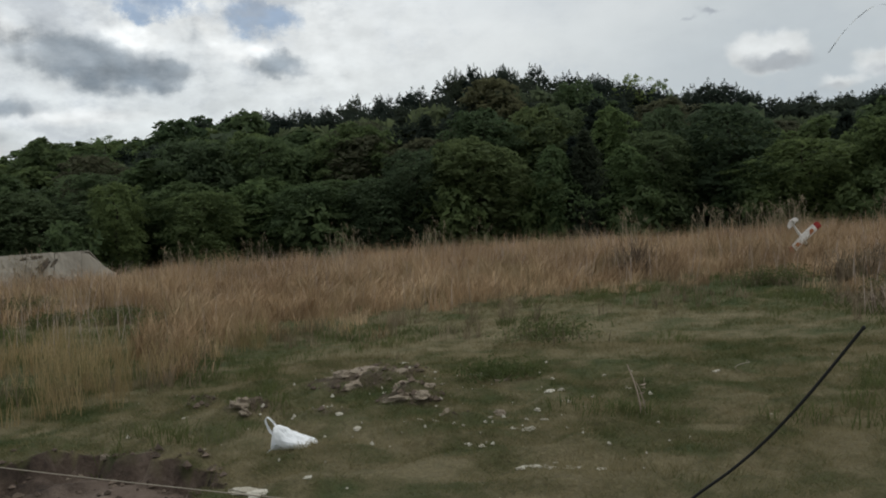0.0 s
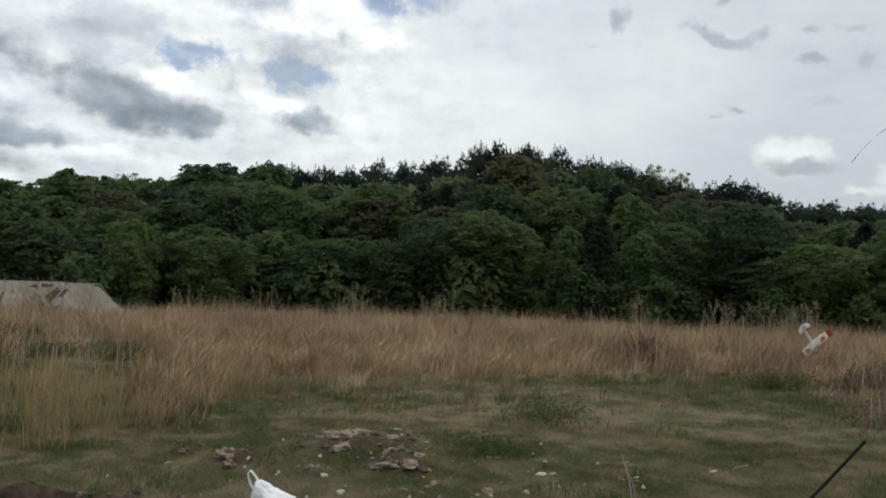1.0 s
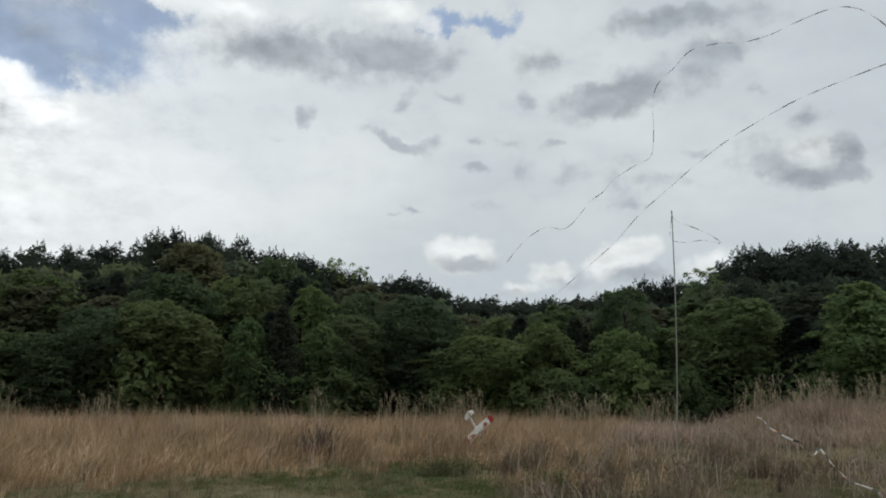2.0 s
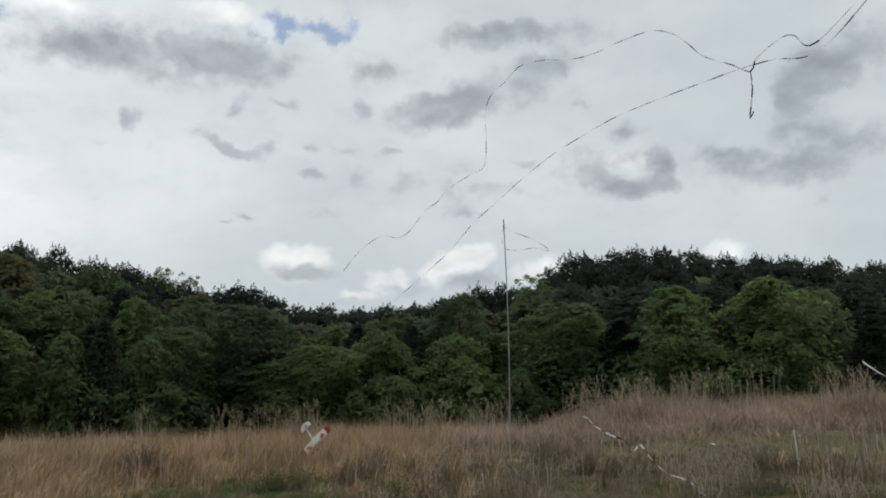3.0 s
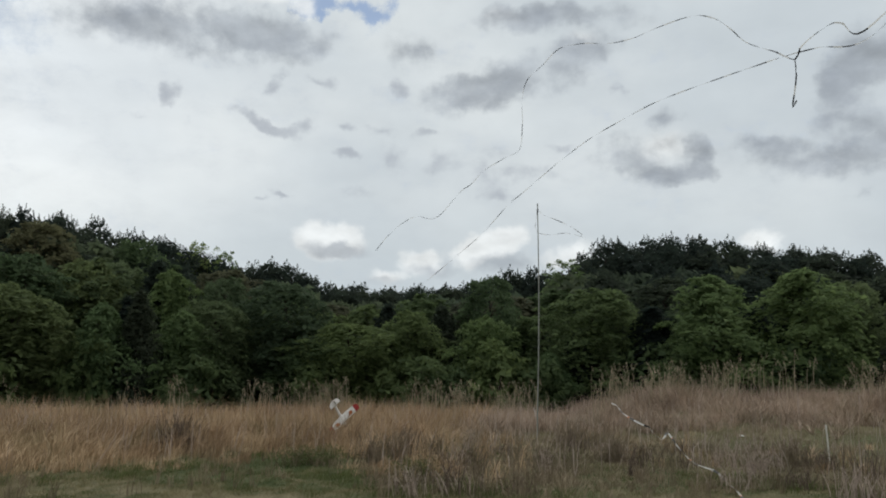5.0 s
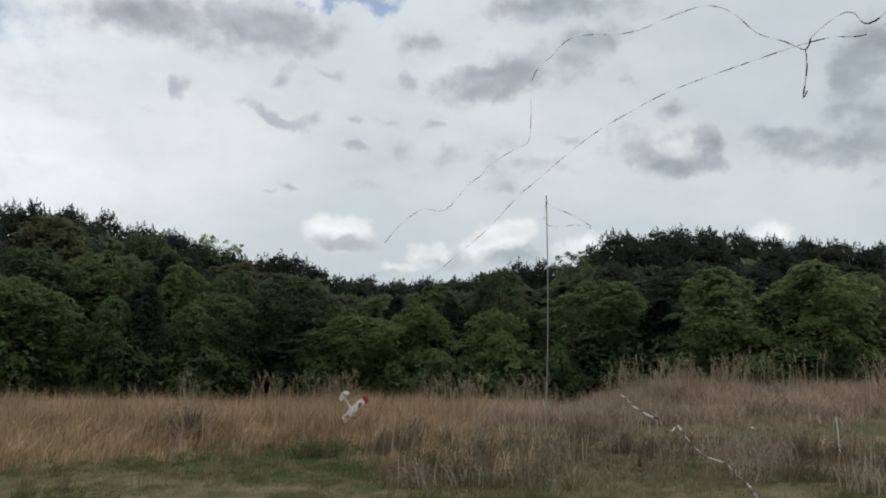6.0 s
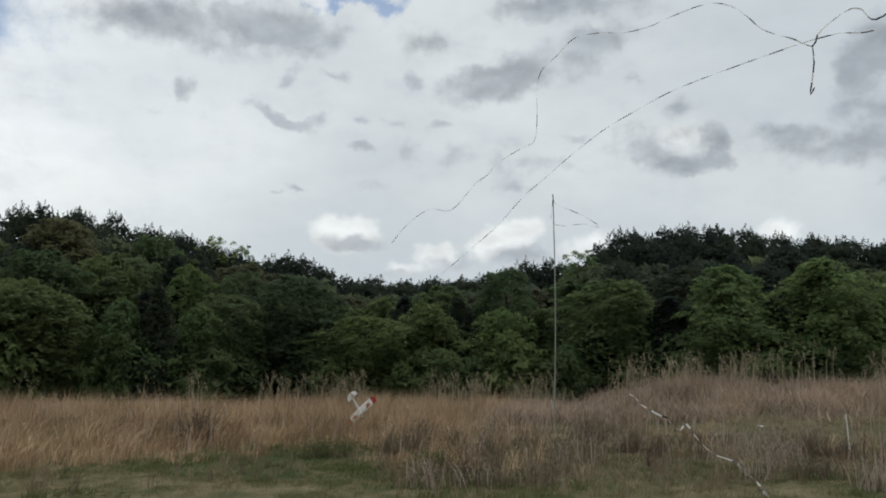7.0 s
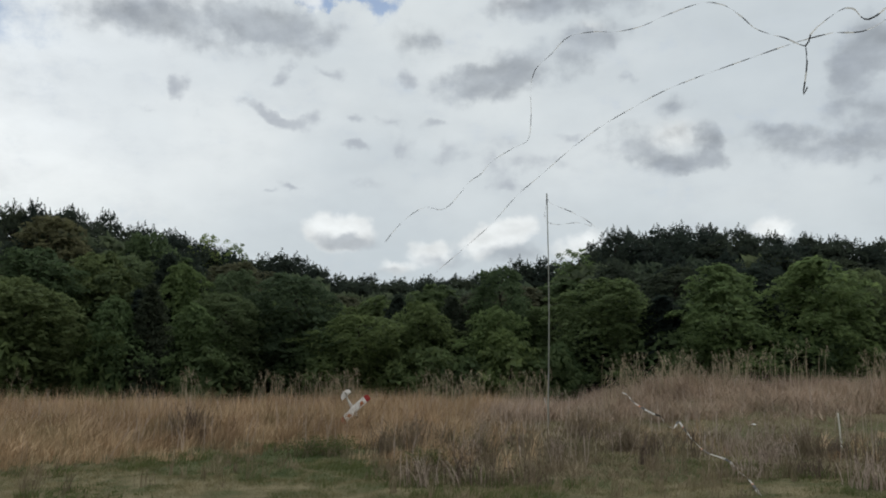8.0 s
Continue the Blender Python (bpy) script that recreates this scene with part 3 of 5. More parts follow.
def open_strip(az, r):
    """Where the tall grass is thin: a worn strip on the near side of the rise."""
    return np.exp(-(((az - 21.5) / 5.0) ** 2 + ((r - 22.5) / 2.2) ** 2)) + 0.8 * np.exp(-(((az - 20) / 6) ** 2 + ((r - 16) / 1.8) ** 2))


def lay(name, verts, faces, mat, label, category):
    """One sheet of stuff; grass carries the shade of its tufts."""
    me = tris(name, verts, faces, mat)
    shade = TONE[0] if TONE[0] is not None else np.full(len(verts), 0.5)
    if len(verts) % len(shade) == 0:
        me.attributes.new("tone", "FLOAT", "POINT").data.foreach_set("value", np.repeat(shade, len(verts) // len(shade)).astype(np.float32))
    TONE[0] = None
    return tagged(new(name, me), label, category, kind="stuff")


# tall broomsedge: tussocks of uneven height, thinner towards the turf
az, r, x, y = scatter(-72, 50, 8, 35.5, 19000)
ragged = (value_noise(x, y, 1.3, 21) - 0.5) * 3.4 + (value_noise(x, y, 0.5, 24) - 0.5) * 1.6
d = r - edge(az) + ragged
thick = 0.35 + 0.65 * smooth01(d / 3.5)
keep = (d > 0) & (rng.random(len(az)) < thick * (0.55 + 0.6 * value_noise(x, y, 0.8, 23))) & (rng.random(len(az)) > 0.85 * open_strip(az, r))
keep &= ((az < 2) | (rng.random(len(az)) < 0.05 + 0.95 * smooth01((r - 24.5) / 3.5))) & ((az + 7 * (value_noise(x, y, 2.2, 28) - 0.5) > -47.5) | (r + 5 * (value_noise(x, y, 1.6, 29) - 0.5) > 20.5))
az, r, x, y, d = (v[keep] for v in (az, r, x, y, d))
h = (0.40 + 0.52 * smooth01(d / 6.0)) * (0.42 + 0.85 * value_noise(x, y, 0.9, 22) ** 1.2) * (0.62 + 0.62 * rng.random(len(x)) ** 1.5) * (1 - 0.22 * smooth01((az - 3) / 6) * smooth01((31 - r) / 2))
near = r < 23
lay("tall_grass", *blades(*tufts(x[near], y[near], 30, 0.05 + 0.09 * rng.random(near.sum()), h[near], 0.010, 0.62)), SEDGE, "dense reddish tan dry broomsedge grass covering the field", "tall grass")
left = (~near) & (az + 8 * (value_noise(x, y, 2.0, 25) - 0.5) < 3)
lay("far_grass", *spikes(*tufts(x[left], y[left], 22, 0.05 + 0.10 * rng.random(left.sum()), h[left] * 1.12, 0.021, 0.66)), SEDGE, "pale tan dry grass on the far side of the field", "tall grass")
right = (~near) & ~left
lay("rise_grass", *spikes(*tufts(x[right], y[right], 22, 0.05 + 0.10 * rng.random(right.sum()), h[right] * 1.14, 0.019, 0.95)), HEATH, "grey-brown dry grass covering the low rise", "tall grass")

# bleached stalks that stick out of the grass one by one
az, r, x, y = scatter(-70, 50, 13, 35, 5200)
keep = (r > edge(az) + 1.0) & (rng.random(len(az)) > 0.9 * open_strip(az, r)) & (value_noise(x, y, 1.5, 26) > 0.3)
x, y, r = x[keep], y[keep], r[keep]
TONE[0] = rng.random(len(x))
lay("grass_stalks", *blades(x, y, (0.65 + 0.60 * rng.random(len(x))) * (0.70 + 0.20 * smooth01((r - 16) / 8)), 0.007 + 0.0003 * r, 0.05 + 0.5 * rng.random(len(x)) ** 2, 0.6), STALK, "single bleached stalks above the dry grass", "grass stalks")

# loose low tufts where the tall grass gives way to turf
az, r, x, y = scatter(-60, 45, 9, 20, 2600)
gap = edge(az) - r
keep = (gap > -1.0) & (gap < 5.0) & (rng.random(len(az)) < 0.8 * (1 - gap / 5.0)) & (value_noise(x, y, 0.9, 27) > 0.4)
x, y = x[keep], y[keep]
lay("loose_tufts", *blades(*tufts(x, y, 18, 0.03 + 0.05 * rng.random(len(x)), 0.12 + 0.30 * rng.random(len(x)) ** 1.5, 0.008, 0.5)), SCRUB, "loose low tufts of brown grass in the turf", "grass")

# yellow straw, thinner and nearer
az, r, x, y = scatter(-74, -36, 7.2, 16.5, 1500)
patch = value_noise(x, y, 1.4, 31) * 0.6 + value_noise(x, y, 0.5, 32) * 0.5
clump = value_noise(x, y, 0.85, 33)
core = np.exp(-((az + 53.5) / 4.6) ** 2) * smooth01((14.5 - r) / 2) * 0.34
keep = (patch + core > 0.70) & (clump > 0.46) & (r > edge(az) - 1.0) & (r > 8.3)
x, y, r = x[keep], y[keep], r[keep]
lay("straw_grass", *blades(*tufts(x, y, 15, 0.03 + 0.07 * rng.random(len(x)), 0.20 + 0.50 * rng.random(len(x)), 0.0065, 0.34)), STRAW, "thin yellow straw grass in loose tufts", "tall grass")

# brown weedy grass before the rise
az, r, x, y = scatter(-4, 40, 11.5, 27.5, 4600)
keep = (r > edge(az) - 1.6 + (value_noise(x, y, 1.2, 41) - 0.5) * 4.6) & (rng.random(len(az)) > 0.7 * open_strip(az, r))
x, y = x[keep], y[keep]
lay("weedy_grass", *spikes(*tufts(x, y, 24, np.full(len(x), 0.13), 0.08 + 0.46 * (rng.random(len(x)) * value_noise(x, y, 1.0, 42)) ** 1.3, 0.0085, 1.0)), SCRUB, "short brown weedy grass mixed with dead stems", "grass")

# short turf
az, r, x, y = scatter(-66, 38, 3.0, 21, 140000)
az2, r2, x2, y2 = scatter(-66, 20, 3.0, 10, 140000)
x, y = np.concatenate([x, x2]), np.concatenate([y, y2])
keep = (pit(x, y, 0.05) < 0.3) & (spoil(x, y) < 0.05 + 0.11 * rng.random(len(x))) & (value_noise(x, y, 0.45, 51) * 0.7 + value_noise(x, y, 0.17, 53) * 0.5 + 0.35 * rng.random(len(x)) > 0.52)
x, y = x[keep], y[keep]
rr = np.hypot(x, y)
h = (0.020 + 0.060 * rng.random(len(x))) * (0.35 + 1.1 * value_noise(x, y, 0.7, 52) * (0.4 + value_noise(x, y, 0.22, 54)))
TONE[0] = turf_tone(x, y)
lay("turf", *spikes(x, y, h, 0.0035 + 0.00065 * rr, 0.8 + 1.2 * rng.random(len(x))), TURF, "short worn turf, part green and part dry straw", "grass")

# small tussocks that break up the turf
az, r, x, y = scatter(-72, 50, 3.2, 17, 15000)
keep = (pit(x, y) < 0.02) & (spoil(x, y) < 0.08) & (value_noise(x, y, 0.6, 55) + 0.4 * rng.random(len(x)) > 0.62) & (r < edge(az) + 1)
x, y = x[keep], y[keep]
lay("tussocks", *spikes(*tufts(x, y, 13, 0.02 + 0.045 * rng.random(len(x)), 0.04 + 0.10 * rng.random(len(x)) * value_noise(x, y, 0.9, 56), 0.007, 0.9, np.clip(turf_tone(x, y) + rng.normal(0, 0.08, len(x)), 0, 1))), TURF, "small uneven tussocks of half-dry grass", "grass")

# greener low weeds along the turf's edge
az, r, x, y = scatter(-72, 30, 4.5, 22, 9000)
dd = np.abs(r - edge(az) + 0.6)
patch = value_noise(x, y, 1.2, 61)
keep = ((dd < 1.8) & (patch + 0.25 * rng.random(len(az)) > 0.72)) | ((az < -42) & (patch > 0.40) & (r > 6.5)) | (patch > 0.90)
keep &= pit(x, y) < 0.05
x, y = x[keep], y[keep]
lay("green_weeds", *blades(*tufts(x, y, 16, np.full(len(x), 0.07), 0.07 + 0.13 * rng.random(len(x)), 0.008, 0.8)), GREEN, "low green weeds growing along the field's edge", "weeds")


# tall reeds with feathery heads at the far edge of the field
def reeds(n):
    az, r, x, y = scatter(-70, 50, 30.0, 33.5, n)
    keep = value_noise(az * 1.0 + 200, r * 0.2, 1.7, 71) * 0.8 + 0.35 * rng.random(n) + 0.22 * np.exp(-((az - 15.5) / 3.5) ** 2) + 0.14 * np.exp(-((az + 29) / 5.0) ** 2) > 0.70
    x, y = x[keep], y[keep]
    n = len(x)
    h = 0.95 + 0.95 * rng.random(n) ** 1.3 * (0.5 + 0.7 * value_noise(x, y, 2.4, 72))
    lean = 0.06 + 0.26 * rng.random(n) ** 2
    v, f = blades(x, y, h, np.full(n, 0.016), lean, 0.72)
    p = v.reshape(n, 5, 3)
    tip, stem = p[:, 4], (p[:, 4] - (p[:, 2] + p[:, 3]) / 2)
    stem = stem / np.linalg.norm(stem, axis=1)[:, None]
    vs, fs, base = [v], [f], len(v)
    for k in range(6):                                   # a slim nodding plume
        c = tip - stem * (0.05 * k - 0.04) + rng.normal(0, 0.010, (n, 3)) + np.array((0.02, 0, 0)) * k
        a = rng.random(n) * 2 * np.pi
        s = np.stack([np.cos(a), np.sin(a), np.zeros(n)], -1) * 0.012
        up = stem * 0.062 + np.array((0.02, 0, -0.012))
        vs.append(np.stack([c - up, c + s, c + up, c - s], 1).reshape(-1, 3))
        i = base + np.arange(n)[:, None] * 4
        fs += [i + [0, 1, 2], i + [0, 2, 3]]
        base += 4 * n
    return np.concatenate(vs), np.concatenate(fs)


lay("reeds", *reeds(3400), REED, "tall pale dry reeds with feathery heads before the wood", "reeds")


# ---------------------------------------------------------------- trees
def tube_rows(rows, sides=7):
    """A bent tapering tube through rows of (x, y, z, radius)."""
    v, f = [], []
    for i, (x, y, z, rad) in enumerate(rows):
        for k in range(sides):
            a = 2 * math.pi * k / sides
            v.append((x + math.cos(a) * rad, y + math.sin(a) * rad, z))
    for i in range(len(rows) - 1):
        for k in range(sides):
            a, b = i * sides + k, i * sides + (k + 1) % sides
            f += [(a, b, b + sides), (a, b + sides, a + sides)]
    return v, f


def limb_rows(p, q, r0, r1, sag, g):
    rows = []
    for i in range(5):
        t = i / 4
        c = Vector(p).lerp(Vector(q), t)
        rows.append((c.x + g.normal(0, 0.04), c.y + g.normal(0, 0.04), c.z - sag * math.sin(math.pi * t), r0 + (r1 - r0) * t))
    return rows


def woodwork(h, w, g, limbs, lean=0.03):
    v, f = [], []

    def add(rows, sides):
        a, b = tube_rows(rows, sides)
        f.extend((i + len(v), j + len(v), k + len(v)) for i, j, k in b)
        v.extend(a)

    add([(g.normal(0, lean) * t * h, g.normal(0, lean) * t * h, -0.3 + t * h * 0.93, 0.020 * h * (1 - 0.9 * t) + 0.01) for t in np.linspace(0, 1, 9)], 8)
    for i in range(limbs):
        z = h * g.uniform(0.15, 0.85)
        a = g.uniform(0, 2 * math.pi)
        L = w * 0.34 * (1.1 - 0.6 * z / h)
        add(limb_rows((0, 0, z), (math.cos(a) * L, math.sin(a) * L, z + L * g.uniform(0.2, 0.7)), 0.008 * h, 0.008, -0.1 * L, g), 5)
    return v, f


def leaves(c, n, size, long=1.0):
    """Pointed leaves at the points c facing along n, a triangle each."""
    m = len(c)
    n = n / np.linalg.norm(n, axis=1)[:, None]
    t = np.cross(n, rng.normal(0, 1, (m, 3)))
    t /= np.linalg.norm(t, axis=1)[:, None]
    b = np.cross(n, t)
    s = (size * (0.6 + 0.8 * rng.random(m)))[:, None]
    P = np.stack([c - t * s * long - b * s * 0.55, c + t * s * long, c - t * s * long * 0.6 + b * s * 0.75], 1).reshape(-1, 3)
    return P, np.arange(3 * m).reshape(m, 3)


SHAPES = {                                               # half width of a crown by its height, foot to top
    "dome": ((0, 0.10, 0.40, 0.65, 0.82, 0.93, 1), (0.74, 0.94, 1.0, 0.97, 0.84, 0.60, 0.26)),
    "ovate": ((0, 0.10, 0.30, 0.55, 0.75, 0.90, 1), (0.76, 0.96, 1.0, 0.94, 0.76, 0.46, 0.14)),
    "column": ((0, 0.15, 0.45, 0.75, 0.90, 1), (0.62, 0.82, 0.97, 1.0, 0.80, 0.34)),
    "cone": ((0, 0.06, 0.30, 0.60, 0.85, 1), (0.84, 1.0, 0.95, 0.74, 0.40, 0.05)),
}


def spray_crown(h, w, seed, sprays, per, size, shape="dome", base=0.05, droop=0.30, fill=0.24, long=1.3, ragged=1.0, loose=1.0):
    """A crown of leafy sprays: each a drooping fan of leaves at the end of a bough, in uneven tiers."""
    g = np.random.default_rng(seed)
    i = np.arange(sprays)
    u = base + (1 - base) * ((i + g.random(sprays)) / sprays) ** 0.88
    tiers = max(5, int(h / 1.05))
    u = u + 0.030 * np.sin(2 * np.pi * u * tiers + g.uniform(0, 6)) / np.pi      # boughs gather in tiers
    u = np.clip(u, base, 1.0)
    a = i * 2.39996 + g.normal(0, 0.45, sprays)
    p1, p2, p3 = g.uniform(0, 6.28, 3)
    lobe = 1 + ragged * (0.20 * np.sin(2 * a + p1 + 5 * u) + 0.15 * np.sin(3 * a + p2 - 8 * u) + 0.10 * np.sin(5 * a + p3 + 13 * u))
    env = w / 2 * np.interp(u, *SHAPES[shape]) * lobe
    reach = env * np.where(g.random(sprays) < 0.72, g.uniform(1 - 0.28 * loose, 1 + 0.07 * loose, sprays), g.uniform(0.25, 0.75, sprays))
    L = w * g.uniform(0.17, 0.34, sprays) * (1 - 0.40 * u) * (0.9 + 0.1 * loose)
    rise = 0.10 + 0.95 * u ** 2.5
    out = np.stack([np.cos(a), np.sin(a), rise], -1)
    out /= np.linalg.norm(out, axis=1)[:, None]
    side = np.stack([-np.sin(a), np.cos(a), np.zeros(sprays)], -1)
    up = np.cross(out, side)
    tip = np.stack([np.cos(a) * reach, np.sin(a) * reach, u * h], -1)
    n = sprays * per
    rep = lambda v: np.repeat(v, per, axis=0)
    s = g.random(n) ** 0.75
    t = g.normal(0, 0.36, n) * (1.15 - 0.70 * s)
    z = g.normal(0, 0.13, n) + 0.12 * np.abs(g.normal(0, 1, n)) * (1 - s)
    l = rep(L)
    C = rep(tip) + rep(out) * (l * (s - 1))[:, None] + rep(side) * (l * t)[:, None] + rep(up) * (l * z)[:, None]
    C[:, 2] -= rep(droop * L) * (s ** 2 + 1.2 * t ** 2)
    N = rep(up) * 0.45 + rep(out) * 0.70 + np.array((0, 0, 0.30)) + g.normal(0, 0.55, (n, 3))
    k = int(n * fill)                                    # larger leaves just under the surface close the crown
    fu, fa = base + (0.97 - base) * g.random(k), g.uniform(0, 6.28, k)
    bulge = 1 + ragged * (0.20 * np.sin(2 * fa + p1 + 5 * fu) + 0.15 * np.sin(3 * fa + p2 - 8 * fu) + 0.10 * np.sin(5 * fa + p3 + 13 * fu))
    fr = w / 2 * np.interp(fu, *SHAPES[shape]) * bulge * g.uniform(0.55, 0.84, k) * (1.12 - 0.12 * loose)
    FC = np.stack([np.cos(fa) * fr, np.sin(fa) * fr, fu * h * 0.97], -1)
    FN = np.stack([np.cos(fa), np.sin(fa), 0.35 + 0.6 * fu], -1) + g.normal(0, 0.75, (k, 3))
    C[:, 2], FC[:, 2] = np.clip(C[:, 2], 0.05, h), np.maximum(FC[:, 2], 0.05)
    (va, fa_), (vb, fb) = leaves(C, N, size, long), leaves(FC, FN, size * 1.75, 1.2)
    return np.concatenate([va, vb]), np.concatenate([fa_, fb + len(va)])


def pine_crown(h, w, seed):
    """A close dome of needle sprays from which a few short pointed leaders stand up."""
    g = np.random.default_rng(seed)
    vs, fs = [], []
    v, f = spray_crown(h - 0.22, w, seed, 66, 24, 0.105, "dome", base=0.55, droop=0.15, fill=0.36, long=1.7, ragged=0.8)
    vs.append(v)
    fs.append(f)
    n = len(v)
    C, N, S = [], [], []
    for i in range(8):
        a, rad = g.uniform(0, 6.28), w / 2 * (g.uniform(0.1, 0.85) if i else 0.05)
        ridge = float(np.interp(-rad / (w / 2), (-1.0, -0.97, -0.84, -0.60, -0.26), (0.40, 0.65, 0.82, 0.93, 1.0))) * (h - 0.22)
        rise = g.uniform(0.15, 0.55) if i else 0.45
        x0, y0, fat = math.cos(a) * rad, math.sin(a) * rad, g.uniform(0.42, 0.70)
        for j in range(9):
            t = j / 8
            for q in range(4):
                b = g.uniform(0, 6.28)
                o = np.array([math.cos(b), math.sin(b), 0.0])
                d = o * (0.9 - 0.3 * t) + (0, 0, 0.75 - 0.5 * t)
                C.append(np.array([x0, y0, ridge + rise - t * (rise + 0.5)]) + o * fat * t * g.uniform(0.2, 0.9))
                N.append(np.cross(d, g.normal(0, 1, 3)))
                S.append(0.045 + 0.055 * t)
    v, f = leaves(np.array(C), np.array(N), np.array(S), 1.9)
    vs.append(v)
    fs.append(f + n)
    return np.concatenate(vs), np.concatenate(fs)


def tree_kind(name, h, w, crown, leaf, limbs, label, category, seed):
    """One tree built at the far back of the store; the wood is made of copies."""
    g = np.random.default_rng(seed)
    ob = empty(name, pose(0, 0, 0), label, category, "trees of the wood")
    v, f = woodwork(h, w, g, limbs)
    t = new("trunk", tris("trunk", v, f, BARK, smooth=True))
    t.parent = ob
    c = new("crown", tris("crown", *crown, leaf))
    c.parent = ob
    return ob, h, w


BROAD_LABEL = "leafy green broadleaf tree with tiered boughs at the wood's edge"
KINDS = {
    "broad": [tree_kind("broadleaf_tree", 9.0, 5.4, spray_crown(9.0, 5.4, 100 + i, 112, 102, 0.079, ("dome", "ovate", "column")[i], ragged=1.25, loose=1.4), LEAF, 9, BROAD_LABEL, "tree", 100 + i) for i in range(3)],
    "tier": [tree_kind("broadleaf_tree", 8.0, 5.4, spray_crown(8.0, 5.4, 105 + i, 84, 165, 0.074, "ovate", droop=0.50, fill=0.16, ragged=1.5, loose=1.9), LEAF_PALE, 9, "broadleaf tree coloured pale as if lit, with drooping tiers of foliage", "tree", 105 + i) for i in range(2)],
    "olive": [tree_kind("feathery_tree", 9.0, 5.4, spray_crown(9.0, 5.4, 130 + i, 132, 76, 0.076, ("dome", "column")[i], long=1.5, ragged=0.6), OLIVE, 9, "soft feathery olive-green tree at the wood's edge", "tree", 130 + i) for i in range(2)],
    "inner": [tree_kind("broadleaf_tree", 11.0, 5.4, spray_crown(11.0, 5.4, 110 + i, 72, 60, 0.135, "dome", base=0.25), LEAF, 6, "tall green broadleaf tree within the wood", "tree", 110 + i) for i in range(3)],
    "pale": [tree_kind("young_tree", 6.0, 4.2, spray_crown(6.0, 4.2, 120 + i, 80, 124, 0.066, ("ovate", "dome")[i], fill=0.18, ragged=1.5, loose=1.6), LEAF_PALE, 8, "young broadleaf tree with fresh yellow-green leaves", "tree", 120 + i) for i in range(2)],
    "cedar": [tree_kind("cedar_tree", 8.0, 3.6, spray_crown(8.0, 3.6, 150 + i, 140, 70, 0.066, "cone", droop=0.1, long=1.7, ragged=0.5), NEEDLE, 4, "dark conical cedar tree at the wood's edge", "tree", 150 + i) for i in range(2)],
    "sparse": [tree_kind("thin_tree", 12.0, 4.6, spray_crown(12.0, 4.6, 140, 70, 34, 0.085, "column", base=0.45, fill=0.02, ragged=1.4), LEAF_PALE, 26, "thin tree in early leaf with sky showing through", "tree", 140)],
    "pine": [tree_kind("pine_tree", 12.0, 5.0, pine_crown(12.0, 5.0, 160 + i), NEEDLE, 5, "dark pine tree with a pointed ragged crown", "tree", 160 + i) for i in range(5)],
    "rust": [tree_kind("brownish_tree", 10.0, 4.8, spray_crown(10.0, 4.8, 180, 120, 76, 0.088, "dome", base=0.12), RUST, 8, "tree with dull brownish green foliage in the wood", "tree", 180)],
    "bush": [tree_kind("bush", 3.0, 3.6, spray_crown(3.0, 3.6, 190 + i, 36, 48, 0.092, "dome", base=0.0, ragged=1.6), LEAF, 4, "leafy green bush at the foot of the wood", "bush", 190 + i) for i in range(2)],
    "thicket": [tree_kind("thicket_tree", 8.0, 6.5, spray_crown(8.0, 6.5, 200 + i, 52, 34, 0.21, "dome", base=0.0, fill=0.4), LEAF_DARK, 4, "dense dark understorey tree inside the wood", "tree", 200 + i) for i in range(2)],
}
used = set()
tree_rng = random.Random(11)


def plant(kind, az, r, h, w):
    """Stands a tree of that kind at degrees and metres from the field's middle, with that height and width."""
    ob, h0, w0 = tree_rng.choice(KINDS[kind])
    x, y = polar(az, r)
    z = float(height(x, y)) - 0.05
    m = pose(x, y, z, 0, 0, tree_rng.uniform(0, 360))
    target = ob
    if ob in used:
        target = copy_thing(ob, m)
    used.add(ob)
    target.matrix_basis = m @ Matrix.Diagonal((w / w0, w / w0, h / h0, 1))
    return target


SKY_AZ = [-80, -60.6, -58.7, -55.8, -54.2, -49.7, -47.2, -45.4, -41.2, -38.2, -34.3, -30.8, -28.2, -27.4, -26, -22.5, -19.4, -17.5, -15.3, -13, -10.6, -9.3, -7.2, -3.3, 0.2, 3, 5.6, 8.4, 10.4, 11.9, 16.4, 20.3, 24, 28.3, 34, 60]
SKY_EL = [5.8, 5.5, 5.8, 6.1, 6.9, 6.9, 7.4, 8.1, 8.6, 8.4, 8.8, 9.1, 9.4, 10.1, 10.25, 10.05, 9.75, 9.35, 8.7, 8, 7.7, 7.6, 6.7, 6.4, 6.7, 6.9, 7.2, 7.5, 8.3, 9.45, 9.75, 9.45, 9, 8.2, 7.2, 6.5]


def tall(az, r, share):
    """The height of a tree at that place whose top shows at that share of the wood's outline."""
    x, y = polar(az, r)
    return 1.6 + r * math.tan(radians(float(np.interp(az, SKY_AZ, SKY_EL)) * share)) - float(height(x, y))


